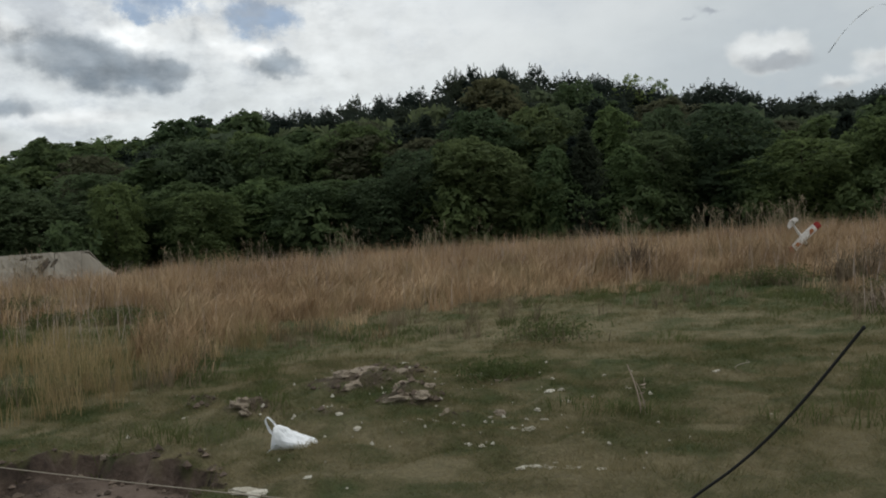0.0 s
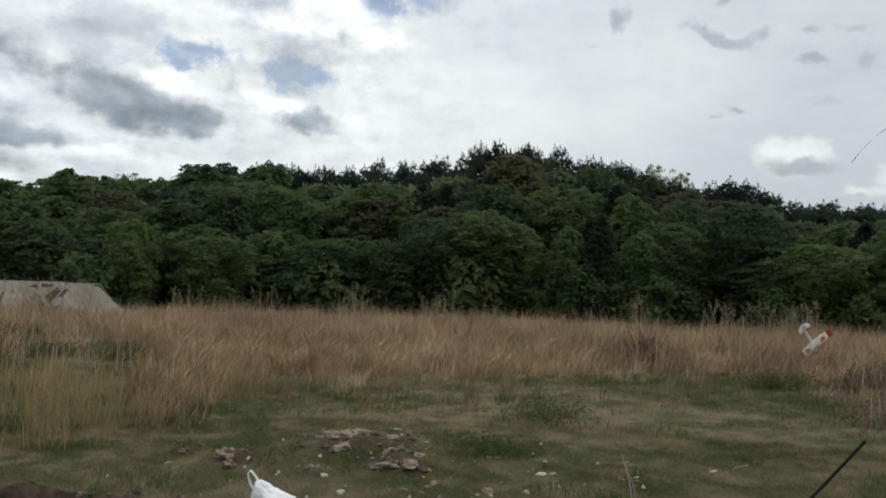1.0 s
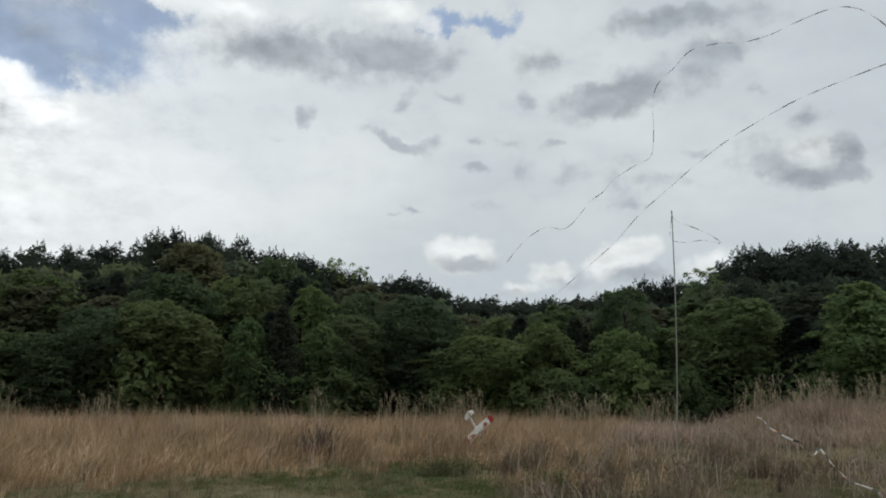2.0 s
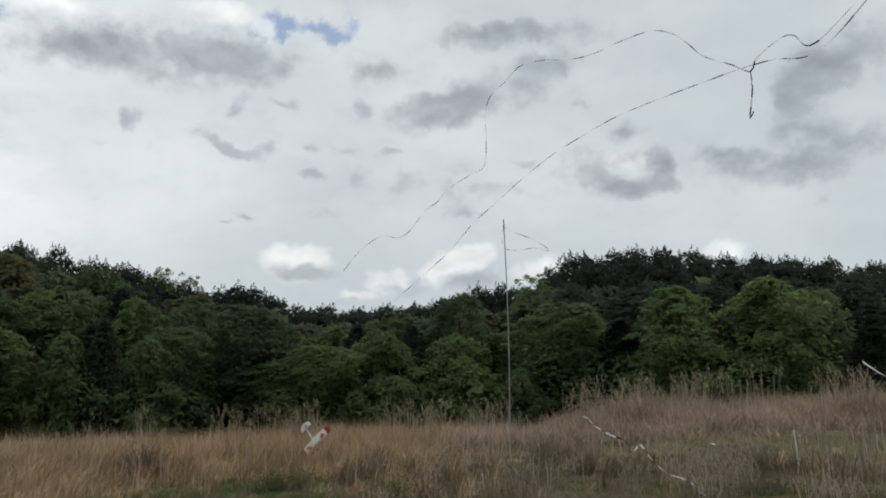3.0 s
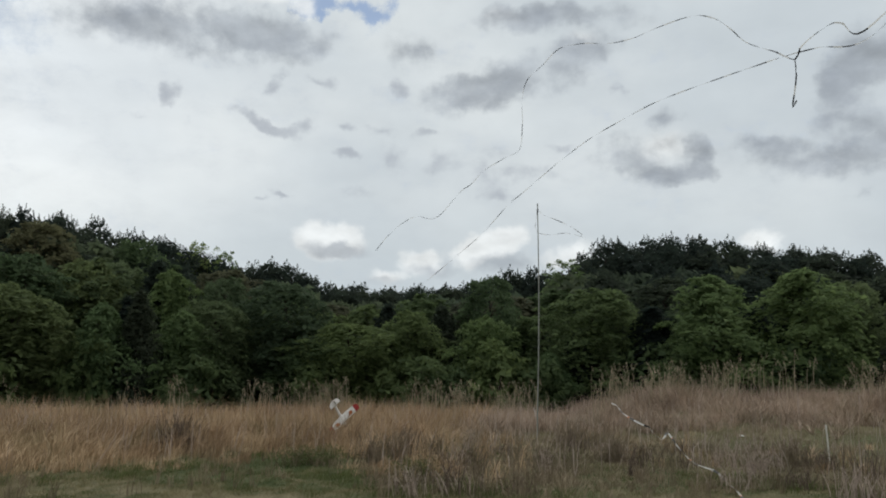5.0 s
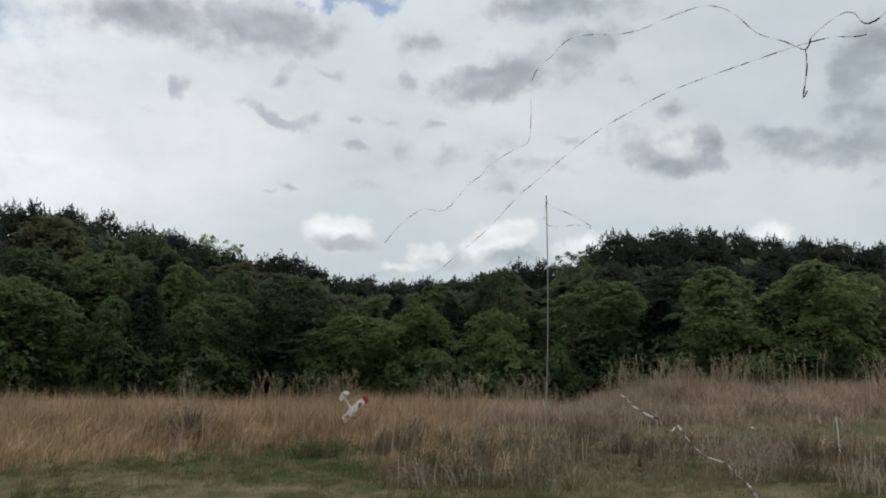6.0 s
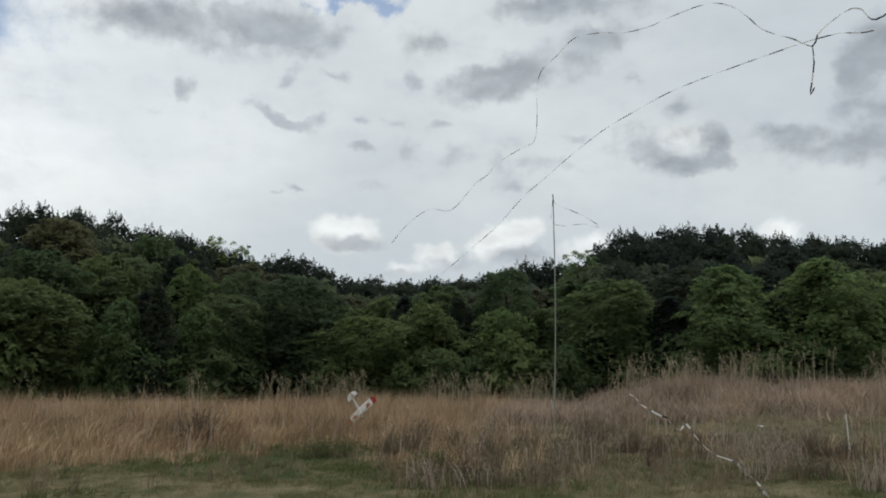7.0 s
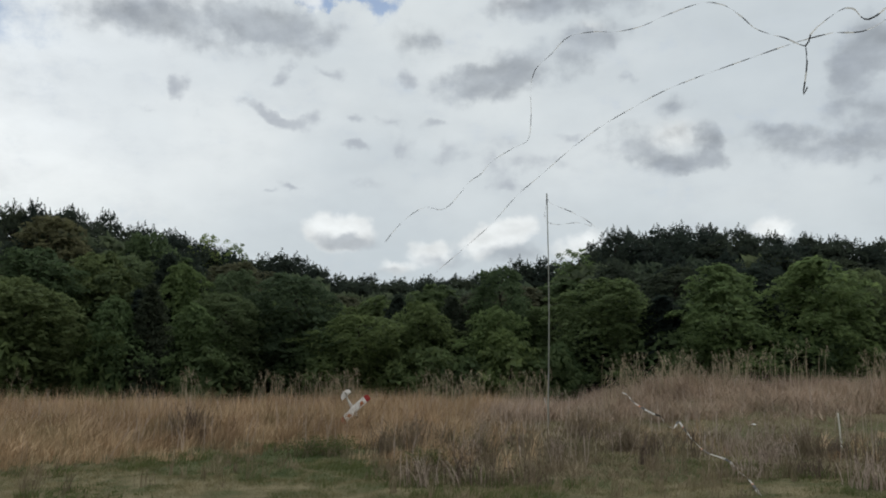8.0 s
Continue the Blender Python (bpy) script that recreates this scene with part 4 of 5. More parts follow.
# named trees at the edge of the wood and on its outline: kind, degrees right, metres off, degrees up, width
LEFT_TREES = (
    ("olive", -27.15, 44, 6.06, 3.9), ("olive", -45.51, 49, 6.85, 5), ("broad", -40.8, 48, 6.94, 4.6), ("broad", -50.28, 42, 4.22, 2.7), ("broad", -44.98, 42, 3.4, 3.4),
    ("broad", -34.43, 50, 7.44, 5.4), ("broad", -57.08, 47, 4.9, 4.5), ("rust", -26.44, 50, 7.32, 3.7), ("broad", -28.71, 46, 5.72, 3.7), ("broad", -37.96, 43, 3.42, 3.8),
    ("olive", -33.31, 43, 3.61, 3.5),
)
MIDDLE_TREES = (
    ("broad", -5.15, 42, 4.1, 4.3), ("broad", -1.09, 43, 4.97, 3.2), ("olive", -9.8, 46, 6.8, 5.3), ("tier", -17.03, 47, 7.45, 3.5), ("pale", -21.09, 42, 5.06, 3),
    ("cedar", -18.89, 42, 5.72, 2.6), ("tier", -16.2, 42.5, 4.69, 3.2), ("olive", -20.9, 49, 7.82, 5), ("cedar", 1.05, 45, 5.28, 2.7), ("olive", -13.56, 48, 7.01, 3.3),
    ("bush", 1.82, 41, 1.23, 2.2), ("bush", -2.81, 41, 1.04, 1.9),
)
RIGHT_TREES = (
    ("tier", 18.91, 42, 7.3, 5.3), ("tier", 24.52, 43, 7.46, 5.8), ("broad", 11.67, 44, 6.48, 4.9), ("pale", 8.35, 41.5, 2.17, 2.3), ("broad", 4.34, 47, 7.44, 3.8),
    ("cedar", 15.23, 44, 5.11, 3.6), ("cedar", 21.67, 45, 4.93, 3.4), ("pale", 4.15, 42.5, 3.15, 3.2), ("olive", 27.31, 47, 6.46, 3.5), ("bush", 8.15, 41, 1.6, 2.2),
    ("bush", 5.1, 41.5, 2.18, 3.1), ("bush", 16.65, 40.5, 1.74, 1.9),
)
OUTLINE_TREES = (
    ("rust", -24.87, 54, 9.99, 5.5), ("broad", -19.24, 54, 9.19, 4.8), ("pine", -10.72, 60, 8.12, 3.9), ("pine", -9.54, 61, 7.96, 2.9), ("pine", 5.68, 60, 7.83, 2.4),
    ("pine", 7.34, 60, 7.73, 3.1), ("sparse", 9.44, 55, 8.54, 3.4), ("sparse", -15.25, 60, 9.29, 2.9), ("sparse", -13.6, 60, 8.75, 2.2), ("pine", -27.27, 60, 10.31, 2.9),
    ("pine", -25.97, 60, 10.46, 3.1), ("pine", -23.89, 60, 10.13, 3.3), ("pine", 12.21, 58, 9.68, 3.2), ("inner", -54.22, 56, 7.06, 3.8), ("sparse", -50.6, 60, 7.15, 3.7),
    ("inner", -46.12, 58, 8.08, 5.1), ("inner", -41.44, 58, 8.62, 3.9), ("cedar", -29.56, 52, 7.62, 3.2),
)
for kind, az, r, el, w in LEFT_TREES + MIDDLE_TREES + RIGHT_TREES + OUTLINE_TREES:
    x, y = polar(az, r)
    plant(kind, az, r, 1.6 + r * math.tan(radians(el)) - float(height(x, y)), w * 1.2)

# rows of the wood, from its edge to its back
WIDE = {"olive": 5.6, "bush": 3.6, "broad": 5.8, "tier": 5.2, "inner": 5.6, "pale": 4.4, "rust": 5.4, "pine": 4.8, "cedar": 3.8, "thicket": 7.0}
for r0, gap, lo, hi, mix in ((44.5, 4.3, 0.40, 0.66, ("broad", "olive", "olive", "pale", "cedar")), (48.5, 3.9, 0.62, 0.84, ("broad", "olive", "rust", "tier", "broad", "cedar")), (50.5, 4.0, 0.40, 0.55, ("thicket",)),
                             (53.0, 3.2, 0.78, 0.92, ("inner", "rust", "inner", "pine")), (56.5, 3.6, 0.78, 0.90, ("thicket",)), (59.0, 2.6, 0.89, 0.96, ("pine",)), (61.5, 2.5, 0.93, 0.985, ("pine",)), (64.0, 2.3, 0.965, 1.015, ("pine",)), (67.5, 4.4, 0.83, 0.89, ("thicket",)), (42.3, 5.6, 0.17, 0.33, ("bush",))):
    az = -61.5
    while az < 32.5:
        r = r0 + tree_rng.uniform(-1.4, 1.4)
        kind = tree_rng.choice(mix)
        on_ridge = 11 < az < 31
        if on_ridge and r0 in (53.0, 48.5):
            kind = "pine"
        if kind == "pine" and az < -41 and tree_rng.random() < 0.75:
            kind = "inner"
        if kind == "tier" and az < -30:
            kind = "olive"
        h = max(1.2, tall(az, r, tree_rng.uniform(lo, hi)))
        w = WIDE[kind] * tree_rng.uniform(0.85, 1.2)
        plant(kind, az, r, h, min(w, h * 1.3))
        az += math.degrees(gap * tree_rng.uniform(0.75, 1.25) / r)
for kind, az, r, el, w in (("inner", -60.4, 56, 5.75, 5.2), ("inner", -57.9, 57, 6.1, 4.8), ("pine", -62.3, 58, 5.8, 4.8)):
    plant(kind, az, r, 1.6 + r * math.tan(radians(el)) - float(height(*polar(az, r))), w)


# ---------------------------------------------------------------- the covered mound
def slab(bm, corners, thick):
    """A closed sheet: a ring of corners, thickened along its normal."""
    v = [Vector(c) for c in corners]
    n = (v[1] - v[0]).cross(v[2] - v[0]).normalized() * thick
    a = [bm.verts.new(c) for c in v]
    b = [bm.verts.new(c - n) for c in v]
    bm.faces.new(a)
    bm.faces.new(list(reversed(b)))
    for i in range(len(v)):
        j = (i + 1) % len(v)
        bm.faces.new((a[j], a[i], b[i], b[j]))


def covered_mound():
    """A long flat-topped heap under canvas sheets, torn open near its end. x runs along it, y is its far side."""
    ex, ey = polar(-50.05, 33.0)
    ob = empty("covered_mound", pose(ex, ey, -0.02, 0, 0, -50 + 180 - 90 + 0), "long flat-topped heap under a weathered grey-beige canvas cover", "covered heap")
    ob.matrix_world = Matrix.Translation((ex, ey, -0.05)) @ Matrix(((-0.66, -0.75, 0, 0), (-0.75, 0.66, 0, 0), (0, 0, 1, 0), (0, 0, 0, 1)))
    g = np.random.default_rng(5)
    L, H, run = 15.0, 1.47, 1.50
    # the sheets of the long side, each a gently sagging grid
    cuts = [run, 2.45, 3.4, 5.0, 7.2, 9.6, 12.2, L]
    for k in range(len(cuts) - 1):
        bm = bmesh.new()
        nu, nv = 10, 10
        x0, x1 = cuts[k] + 0.012, cuts[k + 1] - 0.012
        rows = []
        for j in range(nv + 1):
            t = j / nv
            row = []
            for i in range(nu + 1):
                s = i / nu
                sag = 0.05 * math.sin(math.pi * s) * math.sin(math.pi * t) + 0.012 * g.normal()
                row.append(bm.verts.new((x0 + (x1 - x0) * s, -0.2 + 1.55 * t + sag, t * H - sag * 0.8 + 0.02 * (k % 2))))
            rows.append(row)
        for j in range(nv):
            for i in range(nu):
                bm.faces.new((rows[j][i], rows[j][i + 1], rows[j + 1][i + 1], rows[j + 1][i]))
        part("cover_sheet", bm, COVER, ob)
    bm = bmesh.new()                                   # the flat top and the far side
    slab(bm, [(run * 0.9, 1.34, H), (L, 1.34, H + 0.03), (L, 3.2, H + 0.03), (run * 0.9, 3.2, H)], 0.05)
    slab(bm, [(run * 0.9, 3.2, H), (L, 3.2, H), (L, 4.6, 0), (run * 0.2, 4.6, 0)], 0.05)
    part("top_sheet", bm, COVER, ob)
    bm = bmesh.new()                                   # the sloping end
    a = [bm.verts.new(c) for c in ((run, -0.22, 0), (run, 1.34, H), (run, 3.2, H), (run, 4.6, 0), (-0.1, 4.4, 0), (-0.1, 0.5, 0))]
    m = bm.verts.new((run * 0.5, 1.6, H * 0.55))
    for i in range(6):
        bm.faces.new((a[i], a[(i + 1) % 6], m))
    part("end_sheet", bm, COVER, ob)
    # the tear and folds: ragged dark sheets stand in for their shade; a loose flap
    for cx, cz, w, h, tilt in ((2.90, 0.92, 0.15, 0.46, -42), (3.25, 1.34, 0.40, 0.06, 4), (2.45, 1.12, 0.06, 0.18, -40), (2.62, 0.55, 0.09, 0.16, -30), (5.9, 0.84, 0.035, 0.50, -20), (4.5, 0.84, 0.025, 0.36, -8), (7.3, 0.8, 0.03, 0.42, 12)):
        bm = bmesh.new()
        ring = []
        for i in range(14):
            t = 2 * math.pi * i / 14
            u, v = math.cos(t) * w * g.uniform(0.7, 1.15), math.sin(t) * h * g.uniform(0.7, 1.15)
            c, s = math.cos(radians(tilt)), math.sin(radians(tilt))
            px, pz = cx + u * c + v * s, cz - u * s + v * c
            ring.append((px, -0.2 + 1.55 * pz / H - 0.035, pz))
        slab(bm, ring, 0.03)
        part("tear", bm, TEAR_SHADE, ob, "ragged dark sheet standing in for shade in tears and folds")
    bm = bmesh.new()
    slab(bm, [(3.18, 0.80, 1.12), (2.86, 0.32, 0.62), (2.98, 0.30, 0.60), (3.34, 0.80, 1.12)], 0.02)
    part("flap", bm, COVER, ob, "loose torn flap")


covered_mound()


# ---------------------------------------------------------------- stones round the hole
def stone_mesh(name, seed, mat, flat=0.6, cut=0.45, rough=0.8):
    """An angular, half-buried stone: a ball cut by random planes and roughened."""
    g = np.random.default_rng(seed)
    bm = bmesh.new()
    bmesh.ops.create_icosphere(bm, subdivisions=3, radius=1.0)
    off = Vector(g.normal(0, 10, 3))
    cuts = [(Vector(g.normal(0, 1, 3)).normalized(), g.uniform(cut, cut + 0.35)) for _ in range(9)]
    for v in bm.verts:
        p = v.co.copy()
        for n, d in cuts:
            over = p.dot(n) - d
            if over > 0:
                p -= n * over * 0.92
        p *= 1 + 0.26 * noise.noise(p * 1.3 + off) + rough * (0.24 * noise.noise(p * 3.4 + off) + 0.14 * noise.noise(p * 7.0 + off))
        v.co = (p.x, p.y, max(p.z * flat, -0.3))
    me = bpy.data.meshes.new(name)
    bm.to_mesh(me)
    bm.free()
    me.materials.append(mat)
    return me


WHITE_STONES = [stone_mesh("white_stone", 300 + i, LIME, 0.6, 0.40, 1.5) for i in range(5)]
BROWN_STONES = [stone_mesh("brown_stone", 320 + i, STONE, 0.8, 0.52, 1.6) for i in range(4)]
stone_rng = random.Random(5)


def stone(x, y, size, white=True):
    ob = new("white_stone" if white else "brown_stone", stone_rng.choice(WHITE_STONES if white else BROWN_STONES))
    size *= 0.78 if white else 0.86
    z = float(height(x, y)) - size * (0.02 if white else 0.20)
    ob.matrix_world = pose(x, y, z, stone_rng.uniform(-12, 12), stone_rng.uniform(-12, 12), stone_rng.uniform(0, 360)) @ Matrix.Diagonal((size * stone_rng.uniform(0.9, 1.5), size * stone_rng.uniform(0.7, 1.1), size * stone_rng.uniform(0.6, 1.0), 1))
    return tagged(ob, "chalky white limestone lying on the turf" if white else "rough brown stone lying in dug earth", "stone", "stones round the hole")


for x, y, s in ((-5.01, 7.75, .075), (-4.59, 7.17, .10), (-3.63, 6.03, .085), (-3.45, 5.36, .055), (-3.30, 5.37, .04), (-3.76, 7.04, .06), (-3.60, 7.39, .045), (-2.78, 6.53, .075), (-2.70, 6.58, .05),
                (-2.52, 6.21, .055), (-2.66, 5.93, .045), (-2.50, 5.68, .035), (-2.59, 5.28, .05), (-2.50, 5.35, .06), (-3.06, 5.39, .03), (-2.64, 7.54, .045), (-1.62, 7.70, .05), (-1.68, 5.85, .035), (-2.78, 4.91, .035)):
    stone(x, y, s)
for x, y, s in ((-3.72, 4.95, .045), (-2.05, 4.67, .075), (-1.97, 4.72, .06), (-2.14, 4.62, .05), (-2.21, 4.56, .045), (-1.90, 4.60, .04), (-1.69, 4.53, .04), (-1.40, 4.71, .04), (-3.67, 3.62, .12), (-3.50, 3.60, .08),
                (-3.27, 3.76, .04), (-4.49, 5.57, .06), (-4.42, 5.63, .045), (-4.30, 5.55, .04), (-4.05, 5.18, .05), (-5.6, 5.0, .04), (-2.2, 6.9, .03), (-3.9, 6.6, .035), (-4.2, 6.05, .04)):
    stone(x, y, s)
for i in range(12):                                   # a small heap of broken limestone
    stone(-2.03 + stone_rng.gauss(0, 0.10), 4.66 + stone_rng.gauss(0, 0.07), stone_rng.uniform(0.02, 0.055))
for x, y, s in ((-5.07, 5.16, .15), (-4.88, 6.57, .17), (-4.66, 6.45, .16), (-4.55, 6.10, .13), (-4.80, 6.25, .11), (-3.81, 5.65, .15), (-3.70, 5.86, .13), (-3.95, 5.9, .09), (-4.45, 6.7, .10), (-5.3, 6.9, .08), (-3.52, 7.08, .09), (-3.0, 5.9, .08), (-4.98, 6.38, .12), (-4.72, 6.68, .12), (-4.60, 6.30, .09), (-3.62, 5.70, .10), (-3.86, 5.82, .11), (-5.2, 5.30, .09), (-4.95, 5.08, .08), (-4.1, 6.3, .07), (-3.3, 5.55, .06), (-5.62, 3.93, .08), (-5.38, 4.00, .06), (-4.12, 3.60, .05)):
    stone(x, y, s, False)

# crumbs of stone and earth, too many to count
n = 120
cx, cy = rng.normal(-3.4, 1.2, n), rng.normal(5.8, 1.1, n)
vs, fs = [], []
octa = np.array([(1, 0, 0), (-1, 0, 0), (0, 1, 0), (0, -1, 0), (0, 0, 1), (0, 0, -1.0)])
octf = np.array([(0, 2, 4), (2, 1, 4), (1, 3, 4), (3, 0, 4), (2, 0, 5), (1, 2, 5), (3, 1, 5), (0, 3, 5)])
for i in range(n):
    s = 0.008 + 0.018 * rng.random() ** 2
    vs.append(octa * s * (0.6 + 0.8 * rng.random((6, 3))) + (cx[i], cy[i], float(height(cx[i], cy[i])) + 0.006))
    fs.append(octf + 6 * i)
lay("stone_crumbs", np.concatenate(vs), np.concatenate(fs), LIME, "scattered small chips of pale stone", "gravel")


# clods of earth along the rim of the hole and on the heaps
_r = Mat("dry earth", 0.95)
EARTH = _r.colour(_r.mix(_r.fit(_r.noise(9, 6, 0.7), 0.4, 0.7), _r.ramp(_r.island(), (0, (0.060, 0.044, 0.033)), (1, (0.200, 0.152, 0.118))), (0.050, 0.037, 0.028))).m
clod_x, clod_y = rng.uniform(-6.6, -2.9, 9000), rng.uniform(2.5, 7.4, 9000)
rim = pit(clod_x, clod_y, 0.10)
pick = ((rim > 0.05) & (rim < 0.999) & (rng.random(9000) < 0.8)) | ((pit(clod_x, clod_y) > 0.5) & (rng.random(9000) < 0.16)) | ((spoil(clod_x, clod_y) > 0.055) & (rng.random(9000) < 0.30))
clod_x, clod_y = clod_x[pick], clod_y[pick]
vs, fs = [], []
for i, (px, py, pz) in enumerate(zip(clod_x, clod_y, height(clod_x, clod_y))):
    s = 0.010 + 0.034 * rng.random() ** 2.5
    vs.append(octa * (s, s, s * 0.7) * (0.6 + 0.8 * rng.random((6, 3))) + (px, py, pz + s * 0.25))
    fs.append(octf + 6 * i)
lay("earth_clods", np.concatenate(vs), np.concatenate(fs), EARTH, "crumbled brown clods of dug earth round the hole", "earth")


# ---------------------------------------------------------------- plastic bag
def plastic_bag():
    bx, by = -3.99, 4.49
    ob = empty("plastic_bag", pose(bx, by, float(height(bx, by)) + 0.01, 0, 0, 30), "crumpled white plastic carrier bag with one handle upright", "bag")
    bm = bmesh.new()
    xs = np.linspace(-0.150, 0.185, 30)
    top = np.interp(xs, (-0.150, -0.125, -0.09, 0.0, 0.09, 0.15, 0.175, 0.185), (0.060, 0.165, 0.172, 0.128, 0.094, 0.074, 0.056, 0.03))
    deep = np.interp(xs, (-0.150, -0.12, -0.02, 0.08, 0.16, 0.185), (0.022, 0.045, 0.080, 0.090, 0.070, 0.025))
    rows = []
    for i, x in enumerate(xs):
        ring = []
        for k in range(26):
            a = 2 * math.pi * k / 26
            c, s = math.copysign(abs(math.cos(a)) ** 0.8, math.cos(a)), math.copysign(abs(math.sin(a)) ** 0.8, math.sin(a))
            p = Vector((x * 14, c * 1.5, s * 1.5))
            crease = 0.020 * noise.noise(p * 0.55) + 0.012 * abs(noise.noise(p * 1.1 + Vector((4, 0, 2)))) + 0.003 * noise.noise(p * 3.0)
            z = (0.5 + 0.5 * s) * top[i]
            ring.append(bm.verts.new((x + crease * 0.5, c * (deep[i] * (1.0 - 0.35 * max(s, 0)) + crease), max(-0.004, z + crease * max(s, 0)))))
        rows.append(ring)
    for a, b in zip(rows, rows[1:]):
        for k in range(26):
            bm.faces.new((a[k], a[(k + 1) % 26], b[(k + 1) % 26], b[k]))
    bm.faces.new(list(reversed(rows[0])))
    bm.faces.new(rows[-1])
    part("bag_body", bm, BAG, ob)
    # the handle: a folded loop of film that stands up
    bm = bmesh.new()
    ring = []
    for i in range(29):
        t = i / 28
        a = -0.5 * math.pi + t * 2 * math.pi
        u, w = math.cos(a) * 0.030, 0.070 + math.sin(a) * 0.070
        cx, cz = -0.108 - 0.42 * w + u, 0.098 + w
        width = 0.036 - 0.016 * math.sin(math.pi * t)
        ring.append((bm.verts.new((cx, -width + 0.004 * math.sin(5 * a), cz)), bm.verts.new((cx + 0.005, width * 0.9, cz + 0.003 * math.cos(4 * a)))))
    for (a, b), (c, d) in zip(ring, ring[1:]):
        bm.faces.new((a, b, d, c))
    bmesh.ops.solidify(bm, geom=bm.faces[:], thickness=0.019)
    part("handle", bm, BAG, ob, "upright loop of the bag's film")
    bm = bmesh.new()                                             # a corner of film that sticks out on the ground
    rows = []
    for i in range(7):
        t = i / 6
        rows.append([bm.verts.new((-0.10 - 0.06 * t + 0.02 * (j / 5 - 0.5), -0.03 + (j / 5 - 0.5) * 0.10 * (1 - 0.5 * t) - 0.05 * t, 0.05 * (1 - t) + 0.006 * noise.noise(Vector((t * 5, j * 0.8, 2))) + 0.006)) for j in range(6)])
    for i in range(6):
        for j in range(5):
            bm.faces.new((rows[i][j], rows[i + 1][j], rows[i + 1][j + 1], rows[i][j + 1]))
    bmesh.ops.solidify(bm, geom=bm.faces[:], thickness=0.004)
    part("corner", bm, BAG, ob)


plastic_bag()


# ---------------------------------------------------------------- lines, poles and tapes
def spot(az, el, r):
    """The place seen at those degrees, r metres off over the plan."""
    x, y = polar(az, r)
    return Vector((float(x), float(y), 1.6 + r * math.tan(radians(el))))


def spline(pts, step):
    """Even points on a smooth line through pts."""
    p = [pts[0] * 2 - pts[1], *pts, pts[-1] * 2 - pts[-2]]
    line = []
    for i in range(1, len(p) - 2):
        a, b, c, d = p[i - 1:i + 3]
        k = max(2, int((c - b).length / step))
        for j in range(k):
            t = j / k
            line.append(0.5 * (2 * b + (c - a) * t + (2 * a - 5 * b + 4 * c - d) * t * t + (3 * b - a - 3 * c + d) * t ** 3))
    return line + [pts[-1]]


def tape_mesh(name, pts, width, pitch, mats, bands, seed, thin_end=1.0):
    """A flat tape that twists along its line; bands are the lengths of its colours in turn."""
    g = np.random.default_rng(seed)
    line = spline(pts, 0.06)
    v, f, idx, run, turn = [], [], [], 0.0, g.uniform(0, 6)
    for i, c in enumerate(line):
        t = (line[min(i + 1, len(line) - 1)] - line[max(i - 1, 0)]).normalized()
        s0 = t.cross(Vector((0, 0, 1))).normalized()
        s1 = t.cross(s0)
        if i:
            step = (c - line[i - 1]).length
            run += step
            turn += 2 * math.pi * step / pitch * g.uniform(0.2, 1.8)
        w = width * (thin_end + (1 - thin_end) * i / len(line)) / 2
        s = (s0 * math.cos(turn) + s1 * math.sin(turn)) * w
        v += [c - s, c + s]
        if i:
            k = 2 * i
            f += [(k - 2, k - 1, k + 1), (k - 2, k + 1, k)]
            m = run % sum(bands)
            b = next(j for j in range(len(bands)) if m <= sum(bands[:j + 1]) + 1e-6)
            idx += [b % len(mats), b % len(mats)]
    return tris(name, v, f, mats, idx)


def tape(name, pts, label, width=0.024, pitch=0.9, mats=(TAPE_DARK, TAPE_WHITE), bands=(0.26, 0.30), seed=1, thin_end=1.0, category="tape"):
    return tagged(new(name, tape_mesh(name, pts, width, pitch, list(mats), bands, seed, thin_end)), label, category, "streamer tapes")


def pole(name, foot, top, r0, r1, mat, label, cap=True):
    """A slightly bowed tapering pole with a cap and a binding for the tapes."""
    ob = empty(name, Matrix.Translation(foot), label, "pole")
    axis = top - foot
    rows = []
    for i in range(11):
        t = i / 10
        c = axis * t + Vector((0.05 * math.sin(math.pi * t), 0, 0)) + Vector((0, 0, -0.3 * (i == 0)))
        rows.append((c.x, c.y, c.z, r0 + (r1 - r0) * t))
    v, f = tube_rows(rows, 10)
    shaft = new("shaft", tris("shaft", v, f, mat, smooth=True))
    shaft.parent = ob
    bm = bmesh.new()
    bmesh.ops.create_cone(bm, cap_ends=True, segments=12, radius1=r1 * 1.35, radius2=r1 * 1.1, depth=0.09)
    bmesh.ops.translate(bm, verts=bm.verts[:], vec=axis + Vector((0, 0, 0.02)))
    part("cap", bm, mat, ob)
    bm = bmesh.new()
    bmesh.ops.create_cone(bm, cap_ends=True, segments=12, radius1=r1 * 1.5, radius2=r1 * 1.5, depth=0.10)
    bmesh.ops.translate(bm, verts=bm.verts[:], vec=axis * 0.975)
    part("binding", bm, TAPE_DARK, ob, "dark tape binding")
    return ob


far_top = spot(7.68, 11.95, 24.0)
fx, fy = polar(7.45, 24.0)
far_foot = Vector((float(fx), float(fy), float(height(fx, fy))))
pole("tall_pole", far_foot, far_top, 0.021, 0.014, TUBE, "tall thin grey pole standing in dry grass, streamers at its top")
near_top = spot(34.12, 25.5, 5.5)
nx, ny = polar(33.95, 5.5)
near_foot = Vector((float(nx), float(ny), float(height(nx, ny))))
pole("timber_post", near_foot, near_top, 0.050, 0.042, TIMBER, "weathered grey-green timber post carrying the tapes")

